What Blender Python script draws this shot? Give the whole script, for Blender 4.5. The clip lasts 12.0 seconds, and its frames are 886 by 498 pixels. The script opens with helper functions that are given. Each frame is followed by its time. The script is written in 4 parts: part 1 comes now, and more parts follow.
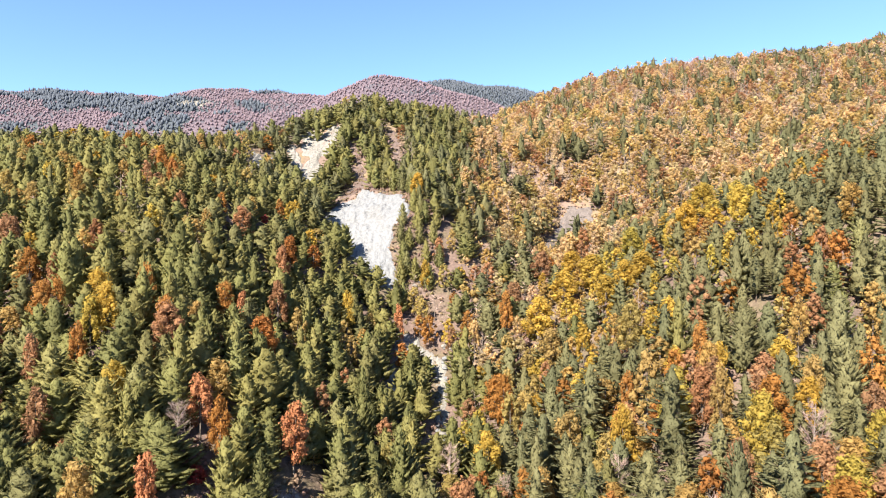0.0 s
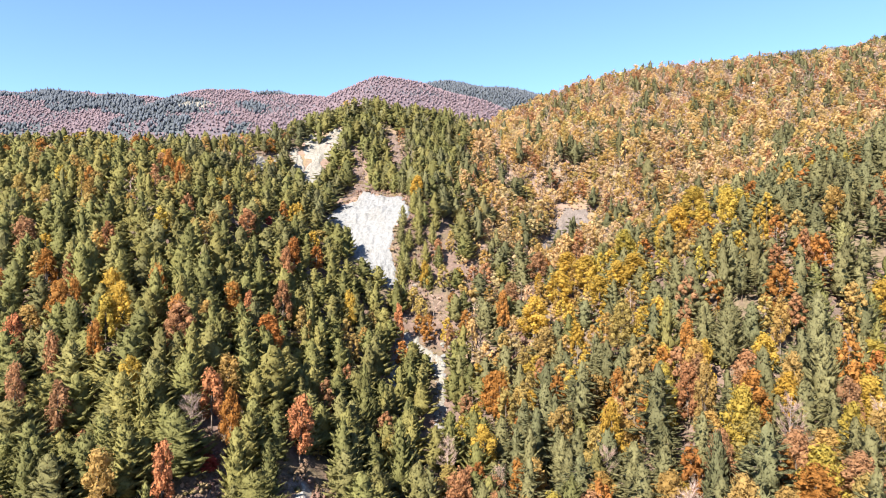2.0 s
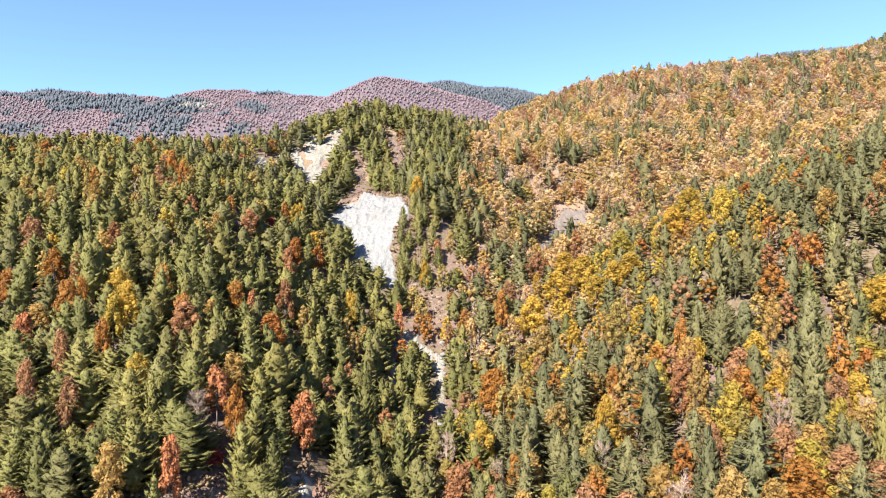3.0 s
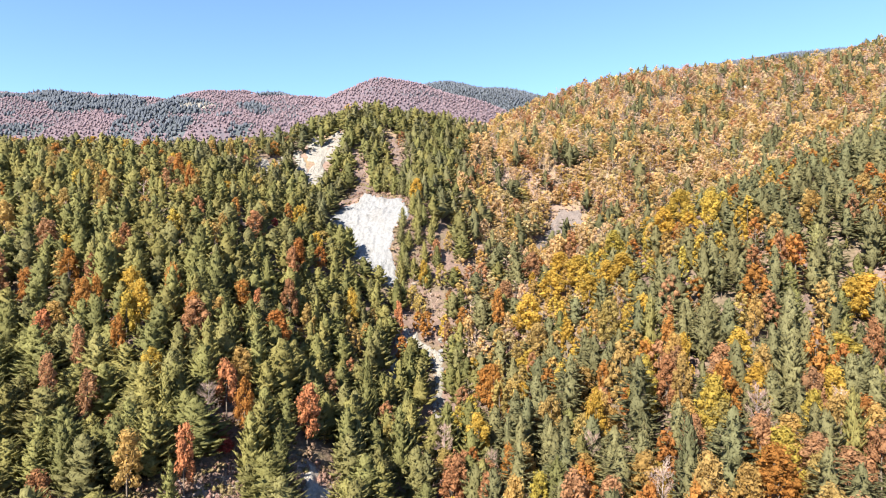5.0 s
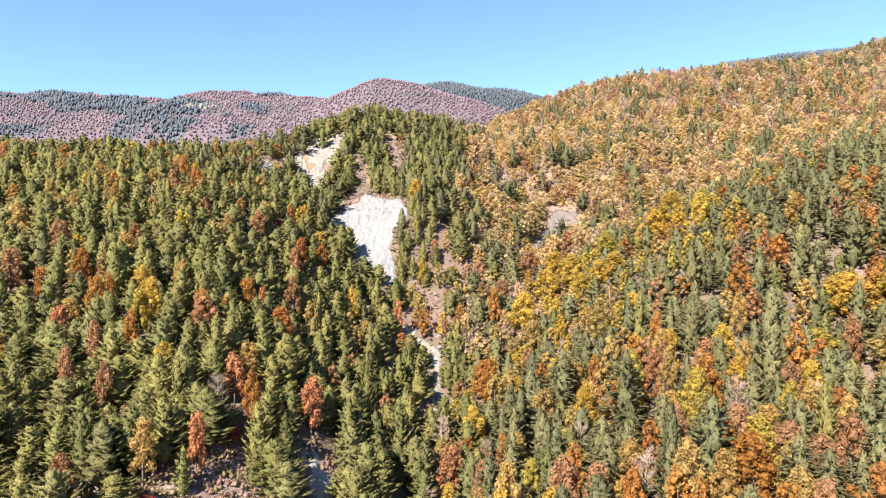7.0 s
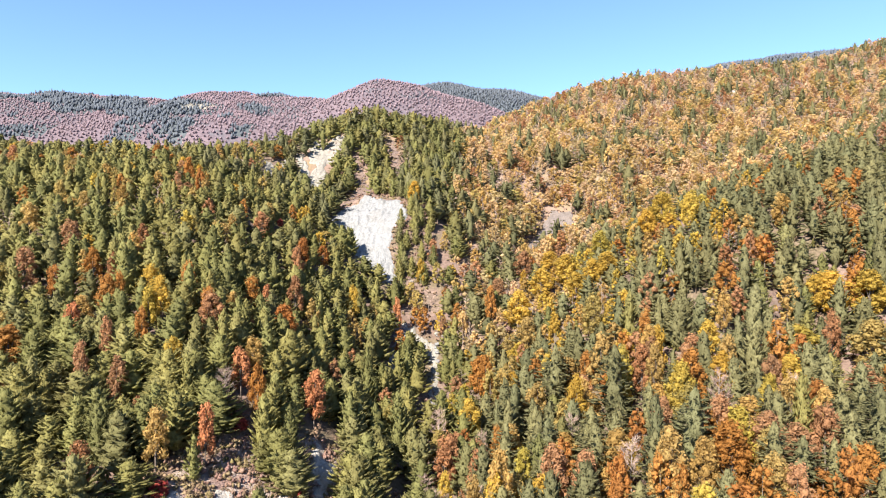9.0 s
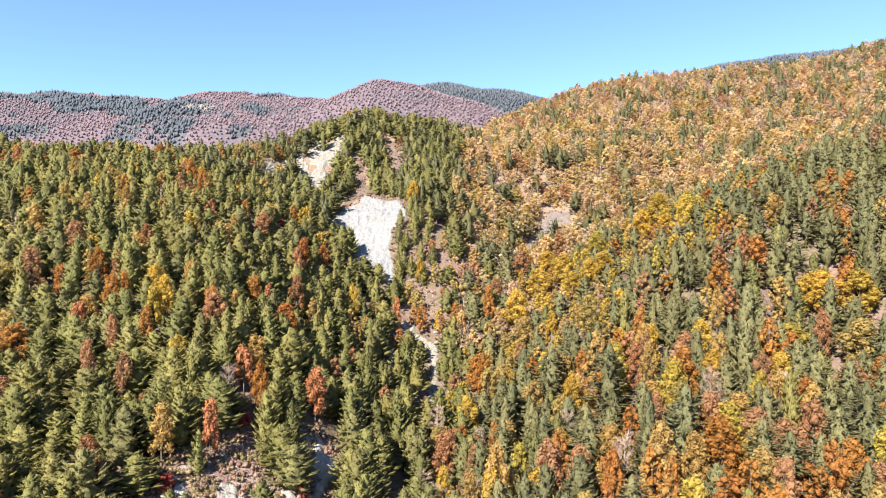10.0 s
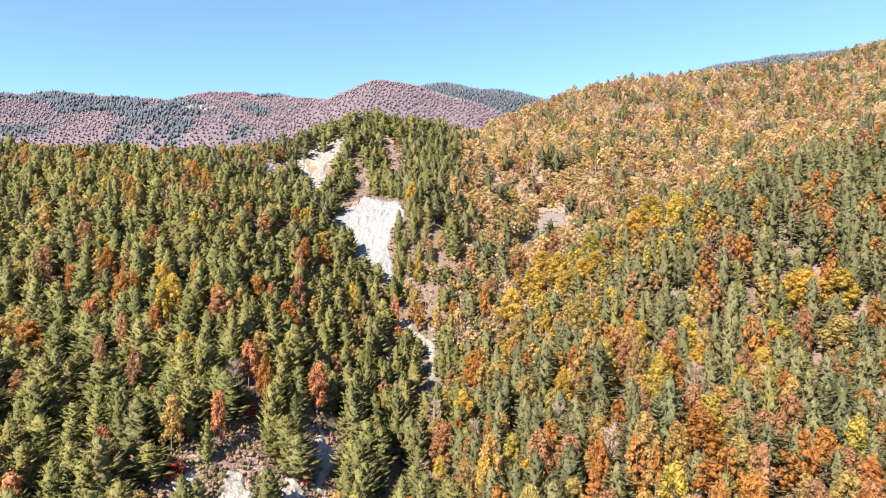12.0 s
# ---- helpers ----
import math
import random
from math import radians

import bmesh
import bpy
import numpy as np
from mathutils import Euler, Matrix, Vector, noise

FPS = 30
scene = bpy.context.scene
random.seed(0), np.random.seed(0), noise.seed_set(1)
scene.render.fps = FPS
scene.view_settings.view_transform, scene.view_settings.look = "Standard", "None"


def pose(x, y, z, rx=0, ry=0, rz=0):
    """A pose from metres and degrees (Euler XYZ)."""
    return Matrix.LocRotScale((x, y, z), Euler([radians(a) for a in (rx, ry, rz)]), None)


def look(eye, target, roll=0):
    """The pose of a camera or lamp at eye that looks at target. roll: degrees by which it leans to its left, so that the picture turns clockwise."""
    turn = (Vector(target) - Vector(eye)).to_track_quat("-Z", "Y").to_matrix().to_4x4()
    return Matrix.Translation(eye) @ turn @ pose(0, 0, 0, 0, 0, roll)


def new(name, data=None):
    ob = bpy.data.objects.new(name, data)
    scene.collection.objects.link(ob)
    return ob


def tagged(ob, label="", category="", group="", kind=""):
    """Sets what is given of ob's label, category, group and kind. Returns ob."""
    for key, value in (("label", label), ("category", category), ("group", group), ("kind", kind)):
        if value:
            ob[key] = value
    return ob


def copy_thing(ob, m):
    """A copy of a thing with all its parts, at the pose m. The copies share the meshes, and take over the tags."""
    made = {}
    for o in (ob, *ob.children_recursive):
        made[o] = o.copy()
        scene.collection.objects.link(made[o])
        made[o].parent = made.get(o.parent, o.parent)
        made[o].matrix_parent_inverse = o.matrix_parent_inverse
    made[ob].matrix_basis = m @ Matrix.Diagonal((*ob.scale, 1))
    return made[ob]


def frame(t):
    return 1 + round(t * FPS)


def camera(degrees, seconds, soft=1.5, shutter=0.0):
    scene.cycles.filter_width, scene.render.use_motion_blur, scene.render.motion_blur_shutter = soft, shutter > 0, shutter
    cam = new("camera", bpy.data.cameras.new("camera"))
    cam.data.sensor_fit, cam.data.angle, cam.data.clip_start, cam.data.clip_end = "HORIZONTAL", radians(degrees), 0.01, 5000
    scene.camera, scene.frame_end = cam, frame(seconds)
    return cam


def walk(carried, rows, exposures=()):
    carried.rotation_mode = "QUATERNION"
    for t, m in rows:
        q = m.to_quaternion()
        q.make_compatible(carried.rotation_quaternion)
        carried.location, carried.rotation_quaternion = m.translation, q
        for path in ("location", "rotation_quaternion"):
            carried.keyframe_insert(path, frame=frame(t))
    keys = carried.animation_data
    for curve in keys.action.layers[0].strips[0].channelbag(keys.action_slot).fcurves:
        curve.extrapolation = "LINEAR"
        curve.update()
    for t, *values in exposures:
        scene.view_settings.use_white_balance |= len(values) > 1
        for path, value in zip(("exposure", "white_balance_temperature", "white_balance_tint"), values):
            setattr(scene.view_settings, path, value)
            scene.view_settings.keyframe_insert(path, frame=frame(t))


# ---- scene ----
# A drone that backs slowly away from a wooded hillside, level and in a straight line.
cam = camera(71.0, 12.0, soft=1.0)
METRES, EYE = 32.0, 0.0
ROWS = [
    (0, 0.0000, 0.0000, 0.0000, 0.000, 0.000, -0.00),
    (0.5, 0.0018, -0.0388, 0.0024, 0.000, -0.000, -0.02),
    (1, 0.0039, -0.0790, 0.0045, 0.000, 0.007, -0.03),
    (1.5, 0.0060, -0.1202, 0.0067, -0.014, 0.014, -0.04),
    (2, 0.0087, -0.1619, 0.0080, -0.007, 0.014, -0.05),
    (2.5, 0.0101, -0.2008, 0.0086, -0.014, 0.014, -0.06),
    (3, 0.0124, -0.2429, 0.0095, -0.022, 0.007, -0.07),
    (5, 0.0252, -0.4143, 0.0098, -0.029, -0.007, -0.07),
    (5.5, 0.0281, -0.4571, 0.0096, -0.036, -0.007, -0.08),
    (6, 0.0321, -0.5003, 0.0088, -0.043, -0.014, -0.09),
    (6.5, 0.0352, -0.5434, 0.0082, -0.058, -0.022, -0.10),
    (7, 0.0398, -0.5859, 0.0074, -0.051, -0.022, -0.10),
    (9, 0.0539, -0.7483, 0.0034, -0.116, -0.014, -0.10),
    (9.5, 0.0573, -0.7896, 0.0043, -0.137, -0.029, -0.11),
    (10, 0.0611, -0.8309, 0.0046, -0.145, -0.029, -0.12),
    (10.5, 0.0651, -0.8716, 0.0052, -0.166, -0.029, -0.12),
    (11, 0.0693, -0.9118, 0.0050, -0.181, -0.036, -0.11),
    (11.5, 0.0738, -0.9525, 0.0044, -0.188, -0.043, -0.12),
    (12, 0.0776, -0.9932, 0.0044, -0.217, -0.051, -0.12),
]
walk(cam, [(t, pose(METRES * x, METRES * y, EYE + METRES * z, 90 + pitch, roll, yaw)) for t, x, y, z, yaw, pitch, roll in ROWS])


# ---- light: a clear autumn noon, sun over the left shoulder ----
SUN_TURN, SUN_UP = radians(214), radians(39)
to_sun = Vector((math.sin(SUN_TURN) * math.cos(SUN_UP), math.cos(SUN_TURN) * math.cos(SUN_UP), math.sin(SUN_UP)))
world = bpy.data.worlds.new("sky")
scene.world = world
world.use_nodes = True
sky = world.node_tree.nodes.new("ShaderNodeTexSky")
sky.sky_type, sky.sun_disc = "NISHITA", False
sky.sun_elevation, sky.sun_rotation = SUN_UP, SUN_TURN
sky.altitude, sky.air_density, sky.dust_density, sky.ozone_density = 2200, 1.0, 0.1, 5.0
world.node_tree.nodes["Background"].inputs["Strength"].default_value = 0.077
world.node_tree.links.new(sky.outputs[0], world.node_tree.nodes["Background"].inputs["Color"])
sun = new("sun", bpy.data.lights.new("sun", "SUN"))
sun.data.energy, sun.data.angle, sun.data.color = 5.0, radians(0.53), (1.0, 0.91, 0.78)
sun.matrix_world = look(to_sun * 100, (0, 0, 0))
scene.view_settings.exposure = 2.13


# ---- materials ----
def shader(name, rough=0.8):
    m = bpy.data.materials.new(name)
    m.use_nodes = True
    nodes, links = m.node_tree.nodes, m.node_tree.links
    b = nodes["Principled BSDF"]
    b.inputs["Roughness"].default_value = rough
    b.inputs["Specular IOR Level"].default_value = 0.25
    return m, nodes, links, b


def ramp(nodes, stops):
    r = nodes.new("ShaderNodeValToRGB")
    e = r.color_ramp.elements
    while len(e) < len(stops):
        e.new(0.5)
    for el, (p, c) in zip(e, stops):
        el.position, el.color = p, (*c, 1)
    return r


def noise_tex(nodes, links, coord, scale, detail=4.0, rough=0.55):
    n = nodes.new("ShaderNodeTexNoise")
    n.inputs["Scale"].default_value, n.inputs["Detail"].default_value, n.inputs["Roughness"].default_value = scale, detail, rough
    links.new(coord, n.inputs["Vector"])
    return n


def math_node(nodes, links, op, a, b):
    n = nodes.new("ShaderNodeMath")
    n.operation = op
    for i, v in enumerate((a, b)):
        if isinstance(v, (int, float)):
            n.inputs[i].default_value = v
        else:
            links.new(v, n.inputs[i])
    return n.outputs[0]


def mixed(nodes, links, fac, a, b, blend="MIX"):
    n = nodes.new("ShaderNodeMix")
    n.data_type, n.blend_type = "RGBA", blend
    for i, v in ((0, fac), (6, a), (7, b)):
        if isinstance(v, (int, float)):
            n.inputs[i].default_value = v
        elif isinstance(v, tuple):
            n.inputs[i].default_value = (*v, 1)
        else:
            links.new(v, n.inputs[i])
    return n.outputs[2]


def foliage(name, stops, through_light=0.25, vary=0.2, streak=1.0, leaf=0.28, open_to=0.45, relief=1.1):
    """Leaves or needles: each tree has its own hue from stops, each plume or lobe its own lightness. streak: how far the
    grain is drawn out along the stem; leaf: the size of its tufts in metres; open_to: how much of it is gaps that one sees through;
    relief: how rough it is."""
    m, nodes, links, b = shader(name, 0.7)
    b.inputs["Specular IOR Level"].default_value = 0.1
    info, att, geo = nodes.new("ShaderNodeObjectInfo"), nodes.new("ShaderNodeAttribute"), nodes.new("ShaderNodeNewGeometry")
    att.attribute_name = "tint"
    hue = math_node(nodes, links, "FRACT", math_node(nodes, links, "ADD", info.outputs["Random"], att.outputs["Fac"]), 0)
    tone = ramp(nodes, stops)
    links.new(hue, tone.inputs["Fac"])
    light = math_node(nodes, links, "ADD", math_node(nodes, links, "MULTIPLY", geo.outputs["Random Per Island"], 2 * vary), 1 - vary)
    # some trees are paler than others
    whole = math_node(nodes, links, "ADD", math_node(nodes, links, "MULTIPLY", math_node(nodes, links, "FRACT", math_node(nodes, links, "MULTIPLY", hue, 7.31), 0), 0.36), 0.82)
    light = math_node(nodes, links, "MULTIPLY", light, whole)
    col = nodes.new("ShaderNodeVectorMath")
    col.operation = "SCALE"
    links.new(tone.outputs["Color"], col.inputs[0])
    links.new(light, col.inputs["Scale"])
    # tufts, with shade painted into the colour of their gaps and light on tips
    place = nodes.new("ShaderNodeMapping")
    place.inputs["Scale"].default_value = (1, 1, 1 / streak)
    links.new(geo.outputs["Position"], place.inputs["Vector"])
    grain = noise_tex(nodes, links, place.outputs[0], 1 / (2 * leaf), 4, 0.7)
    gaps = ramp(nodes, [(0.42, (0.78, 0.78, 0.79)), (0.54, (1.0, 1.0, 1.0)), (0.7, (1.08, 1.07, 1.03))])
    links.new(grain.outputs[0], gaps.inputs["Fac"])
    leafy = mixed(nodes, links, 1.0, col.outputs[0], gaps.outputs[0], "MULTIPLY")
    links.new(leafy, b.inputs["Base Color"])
    ruffle = nodes.new("ShaderNodeBump")
    ruffle.inputs["Distance"].default_value = relief * leaf
    links.new(grain.outputs[0], ruffle.inputs["Height"])
    links.new(ruffle.outputs[0], b.inputs["Normal"])
    back = nodes.new("ShaderNodeBsdfTranslucent")
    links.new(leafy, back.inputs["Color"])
    mx = nodes.new("ShaderNodeMixShader")
    mx.inputs[0].default_value = through_light
    links.new(b.outputs[0], mx.inputs[1])
    links.new(back.outputs[0], mx.inputs[2])
    air = nodes.new("ShaderNodeMixShader")
    links.new(math_node(nodes, links, "GREATER_THAN", grain.outputs[0], open_to), air.inputs[0])
    links.new(nodes.new("ShaderNodeBsdfTransparent").outputs[0], air.inputs[1])
    links.new(mx.outputs[0], air.inputs[2])
    links.new(air.outputs[0], nodes["Material Output"].inputs["Surface"])
    return m


def bark(name, dark, pale):
    m, nodes, links, b = shader(name, 0.9)
    co = nodes.new("ShaderNodeTexCoord").outputs["Object"]
    st = nodes.new("ShaderNodeMapping")
    st.inputs["Scale"].default_value = (1, 1, 0.25)
    links.new(co, st.inputs["Vector"])
    n = noise_tex(nodes, links, st.outputs[0], 6)
    r = ramp(nodes, [(0.3, dark), (0.7, pale)])
    links.new(n.outputs[0], r.inputs["Fac"])
    links.new(r.outputs[0], b.inputs["Base Color"])
    bump = nodes.new("ShaderNodeBump")
    bump.inputs["Distance"].default_value = 0.05
    links.new(n.outputs[0], bump.inputs["Height"])
    links.new(bump.outputs[0], b.inputs["Normal"])
    return m


def earth(name, stops, patch, grain, relief, detail_dark=0.5):
    """Bare or littered ground: broad patches of stops, darkened and lightened by a fine grain, with relief."""
    m, nodes, links, b = shader(name, 0.95)
    co = nodes.new("ShaderNodeTexCoord").outputs["Object"]
    big, fine = noise_tex(nodes, links, co, 1 / patch, 5, 0.6), noise_tex(nodes, links, co, 1 / grain, 6, 0.65)
    r = ramp(nodes, stops)
    links.new(big.outputs[0], r.inputs["Fac"])
    g = ramp(nodes, [(0.3, (detail_dark,) * 3), (0.65, (1.0,) * 3)])
    links.new(fine.outputs[0], g.inputs["Fac"])
    links.new(mixed(nodes, links, 1.0, r.outputs[0], g.outputs[0], "MULTIPLY"), b.inputs["Base Color"])
    bump = nodes.new("ShaderNodeBump")
    bump.inputs["Distance"].default_value = relief
    links.new(fine.outputs[0], bump.inputs["Height"])
    links.new(bump.outputs[0], b.inputs["Normal"])
    return m


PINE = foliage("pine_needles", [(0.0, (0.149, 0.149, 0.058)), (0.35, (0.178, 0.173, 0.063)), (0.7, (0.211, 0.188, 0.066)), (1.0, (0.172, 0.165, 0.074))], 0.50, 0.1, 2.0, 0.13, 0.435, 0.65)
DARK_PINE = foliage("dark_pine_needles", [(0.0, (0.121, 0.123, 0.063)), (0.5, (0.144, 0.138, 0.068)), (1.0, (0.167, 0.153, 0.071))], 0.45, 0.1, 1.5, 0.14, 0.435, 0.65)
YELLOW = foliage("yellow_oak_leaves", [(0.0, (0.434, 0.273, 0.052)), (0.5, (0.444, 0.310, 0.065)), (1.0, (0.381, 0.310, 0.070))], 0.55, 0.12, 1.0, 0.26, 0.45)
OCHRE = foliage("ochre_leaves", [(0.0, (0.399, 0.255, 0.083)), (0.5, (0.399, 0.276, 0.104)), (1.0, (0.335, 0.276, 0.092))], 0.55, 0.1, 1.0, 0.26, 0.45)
# tan leaves of the upper slope, paled and greyed to carry its haze
HAZED_TAN = foliage("hazed_tan_leaves", [(0.0, (0.607, 0.419, 0.227)), (0.3, (0.554, 0.394, 0.163)), (0.55, (0.530, 0.368, 0.235)), (0.8, (0.459, 0.377, 0.197)), (1.0, (0.628, 0.429, 0.205))], 0.60, 0.08, 1.0, 0.42, 0.45)
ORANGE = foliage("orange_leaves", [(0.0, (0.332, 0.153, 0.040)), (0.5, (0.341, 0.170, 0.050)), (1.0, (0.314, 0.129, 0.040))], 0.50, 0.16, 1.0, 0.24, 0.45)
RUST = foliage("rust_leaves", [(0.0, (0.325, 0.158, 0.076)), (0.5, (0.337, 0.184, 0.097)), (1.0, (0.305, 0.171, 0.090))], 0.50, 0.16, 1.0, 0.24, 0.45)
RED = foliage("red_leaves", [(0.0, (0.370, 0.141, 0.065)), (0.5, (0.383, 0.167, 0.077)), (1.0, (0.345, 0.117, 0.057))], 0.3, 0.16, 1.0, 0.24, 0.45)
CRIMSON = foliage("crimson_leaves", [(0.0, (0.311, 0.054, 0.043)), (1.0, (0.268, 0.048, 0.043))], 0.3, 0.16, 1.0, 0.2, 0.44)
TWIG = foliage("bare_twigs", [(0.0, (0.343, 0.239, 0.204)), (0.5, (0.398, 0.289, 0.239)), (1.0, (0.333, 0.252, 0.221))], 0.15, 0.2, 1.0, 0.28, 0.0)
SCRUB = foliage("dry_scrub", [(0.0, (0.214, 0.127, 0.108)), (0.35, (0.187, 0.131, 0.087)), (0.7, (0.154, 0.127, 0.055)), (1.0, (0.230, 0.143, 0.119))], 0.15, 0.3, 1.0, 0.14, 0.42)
# the bluish haze of distance is mixed into these two leaf colours
HAZY_BARE = foliage("distant_bare_woods", [(0.0, (0.209, 0.158, 0.184)), (0.5, (0.225, 0.166, 0.187)), (1.0, (0.209, 0.162, 0.186))], 0.30, 0.08, 1.0, 1.0, 0.0)
HAZY_PINE = foliage("hazy_distant_pines", [(0.0, (0.090, 0.105, 0.131)), (1.0, (0.118, 0.133, 0.155))], 0.30, 0.1, 1.0, 1.0, 0.0)
PINE_BARK = bark("pine_bark", (0.06, 0.045, 0.035), (0.15, 0.11, 0.085))
OAK_BARK = bark("oak_bark", (0.07, 0.056, 0.045), (0.16, 0.13, 0.105))
PALE_BARK = bark("pale_bark", (0.17, 0.135, 0.115), (0.30, 0.25, 0.21))
LITTER = earth("forest_floor", [(0.30, (0.108, 0.073, 0.058)), (0.45, (0.151, 0.105, 0.088)), (0.58, (0.117, 0.092, 0.058)), (0.72, (0.176, 0.125, 0.105))], 14, 0.8, 0.3)
# pinkish litter of the upper slope, lightened to stand for haze between trees
HAZED_LITTER = earth("hazed_leaf_litter", [(0.30, (0.150, 0.102, 0.082)), (0.45, (0.187, 0.131, 0.107)), (0.58, (0.173, 0.128, 0.074)), (0.72, (0.203, 0.145, 0.119))], 9, 0.9, 0.3, 0.7)
MARL = earth("white_marl", [(0.35, (0.171, 0.175, 0.181)), (0.5, (0.199, 0.203, 0.209)), (0.68, (0.159, 0.156, 0.152))], 6, 0.9, 0.6, 0.62)
CREAM_MARL = earth("cream_marl", [(0.35, (0.26, 0.235, 0.21)), (0.5, (0.33, 0.31, 0.285)), (0.68, (0.28, 0.23, 0.19))], 3, 0.5, 0.5, 0.6)
GREY_MARL = earth("grey_marl", [(0.35, (0.170, 0.156, 0.138)), (0.55, (0.233, 0.221, 0.197)), (0.7, (0.188, 0.156, 0.138))], 5, 0.7, 0.5, 0.6)
BANK_EARTH = earth("grey_pink_bank", [(0.35, (0.115, 0.096, 0.088)), (0.55, (0.155, 0.13, 0.12)), (0.7, (0.13, 0.105, 0.096))], 4, 0.6, 0.5, 0.55)
STONY = earth("stony_bank", [(0.36, (0.169, 0.113, 0.100)), (0.45, (0.234, 0.164, 0.140)), (0.53, (0.319, 0.268, 0.237)), (0.62, (0.225, 0.155, 0.131)), (0.75, (0.337, 0.300, 0.273))], 2.6, 0.4, 0.5, 0.55)
PINK_EARTH = earth("pink_scree", [(0.35, (0.116, 0.080, 0.068)), (0.55, (0.152, 0.112, 0.098)), (0.7, (0.108, 0.080, 0.066))], 4, 0.5, 0.4, 0.55)
# floors of the distant hills, with the same haze painted into their colour
HAZY_HILL_WOODS = earth("hazy_woods_floor", [(0.38, (0.076, 0.076, 0.090)), (0.47, (0.105, 0.081, 0.097)), (0.62, (0.128, 0.095, 0.109)), (0.75, (0.105, 0.085, 0.100))], 90, 4, 0.5, 0.6)
HAZY_HILL_PINES = earth("hazy_pine_floor", [(0.4, (0.05, 0.062, 0.072)), (0.6, (0.075, 0.086, 0.096))], 90, 5, 0.8, 0.6)

# ---- the lie of the land ----
# Heights are from the eye's first place. Each line follows a landform on the plan.
CREEK = [(-8, 20, -56), (-6, 83, -47), (-2, 120, -42), (0, 150, -33), (-11, 163, -24), (-14, 180, -10)]
SCAR = [(-22, 206, 15), (-44, 222, 16), (-43, 244, 30), (-51, 262, 49), (-22, 256, 42), (-11, 190, 10)]
LEFT_SLOPE = [(-42, 58, -39), (-30, 75, -36), (-17, 81, -39), (-61, 82, -27), (-33, 86, -28), (-80, 105, -13),
              (-44, 102, -17), (-88, 138, 5), (-41, 116, -17), (-55, 161, 9), (-35, 133, -18), (-25, 97, -30),
              (-23, 147, -21), (-93, 180, 24), (-30, 200, 8), (-75, 220, 32)]
LEFT_CREST = [(-60, 268, 50), (-74, 256, 43), (-112, 232, 34), (-165, 236, 35), (-240, 250, 37), (-340, 260, 40)]
LEFT_BACK = [(-120, 330, 5), (-220, 360, -5), (-60, 370, 25), (-340, 400, 0)]
KNOLL = [(-38, 288, 61), (0, 305, 60), (-5, 225, 24), (10, 260, 40), (-8, 330, 52)]
BOWL = [(28, 236, 18), (31, 212, 5), (46, 228, 7), (70, 256, 39), (96, 239, 28), (132, 261, 39), (120, 325, 71),
        (175, 265, 51), (30, 308, 53), (240, 300, 78), (330, 300, 90)]
RIGHT_RIDGE = [(40, 390, 80), (97, 430, 105), (116, 372, 98), (160, 440, 118), (172, 342, 90), (281, 396, 124), (285, 455, 137), (345, 480, 157), (440, 490, 172)]
RIGHT_BACK = [(30, 490, 55), (110, 540, 75), (260, 590, 105), (450, 620, 130)]
SPUR = [(15, 158, -23), (34, 166, -17), (52, 165, -4), (68, 157, 7), (92, 160, 15), (125, 168, 27), (170, 180, 42), (230, 200, 58),
        (68, 114, -11), (79, 124, -6), (97, 138, 8), (130, 130, 14)]
SPUR_FOOT = [(9, 108, -43), (34, 111, -35), (33, 90, -39), (42, 98, -29), (46, 86, -31), (64, 86, -31), (52, 68, -37), (41, 56, -39),
             (81, 112, -21), (77, 101, -27), (12, 84, -44), (110, 90, -16)]
SIDE_VALLEY = [(62, 196, 0), (90, 205, 12), (130, 215, 26)]
FOREGROUND = [(-60, 25, -46), (50, 25, -46), (120, 30, -34), (-140, 60, -22), (-150, 130, 4), (0, -60, -58), (-120, -60, -50), (150, -60, -48)]
LAND = np.array(CREEK + SCAR + LEFT_SLOPE + LEFT_CREST + LEFT_BACK + KNOLL + BOWL + RIGHT_RIDGE + RIGHT_BACK + SPUR + SPUR_FOOT + SIDE_VALLEY + FOREGROUND, float)


def bend(d2):
    return 0.5 * d2 * np.log(d2 + 1e-9)


def fit_land(pts, stiff=12.0):
    """A thin plate laid over the landform lines: weights of its bends, and its mean slope."""
    q = pts[:, :2] / 100
    n = len(q)
    m = np.zeros((n + 3, n + 3))
    m[:n, :n] = bend(((q[:, None] - q[None]) ** 2).sum(2)) + np.eye(n) * stiff * 1e-3
    m[:n, n], m[:n, n + 1:] = 1, q
    m[n, :n], m[n + 1:, :n] = 1, q.T
    return q, np.linalg.solve(m, np.concatenate([pts[:, 2], np.zeros(3)]))


LAND_Q, LAND_W = fit_land(LAND)


def waves(x, y, size, seed):
    """Smooth uneven swell from crossing sines, about -1 to 1."""
    rnd = np.random.RandomState(seed)
    s = 0
    for k in range(7):
        a, p = rnd.uniform(0, 2 * np.pi), rnd.uniform(0, 2 * np.pi)
        f = 2 * np.pi / size * rnd.uniform(0.7, 1.5)
        s = s + np.sin(f * (np.cos(a) * x + np.sin(a) * y) + p + 0.8 * np.sin(f * 0.6 * (np.sin(a) * x - np.cos(a) * y)))
    return s / 3.5


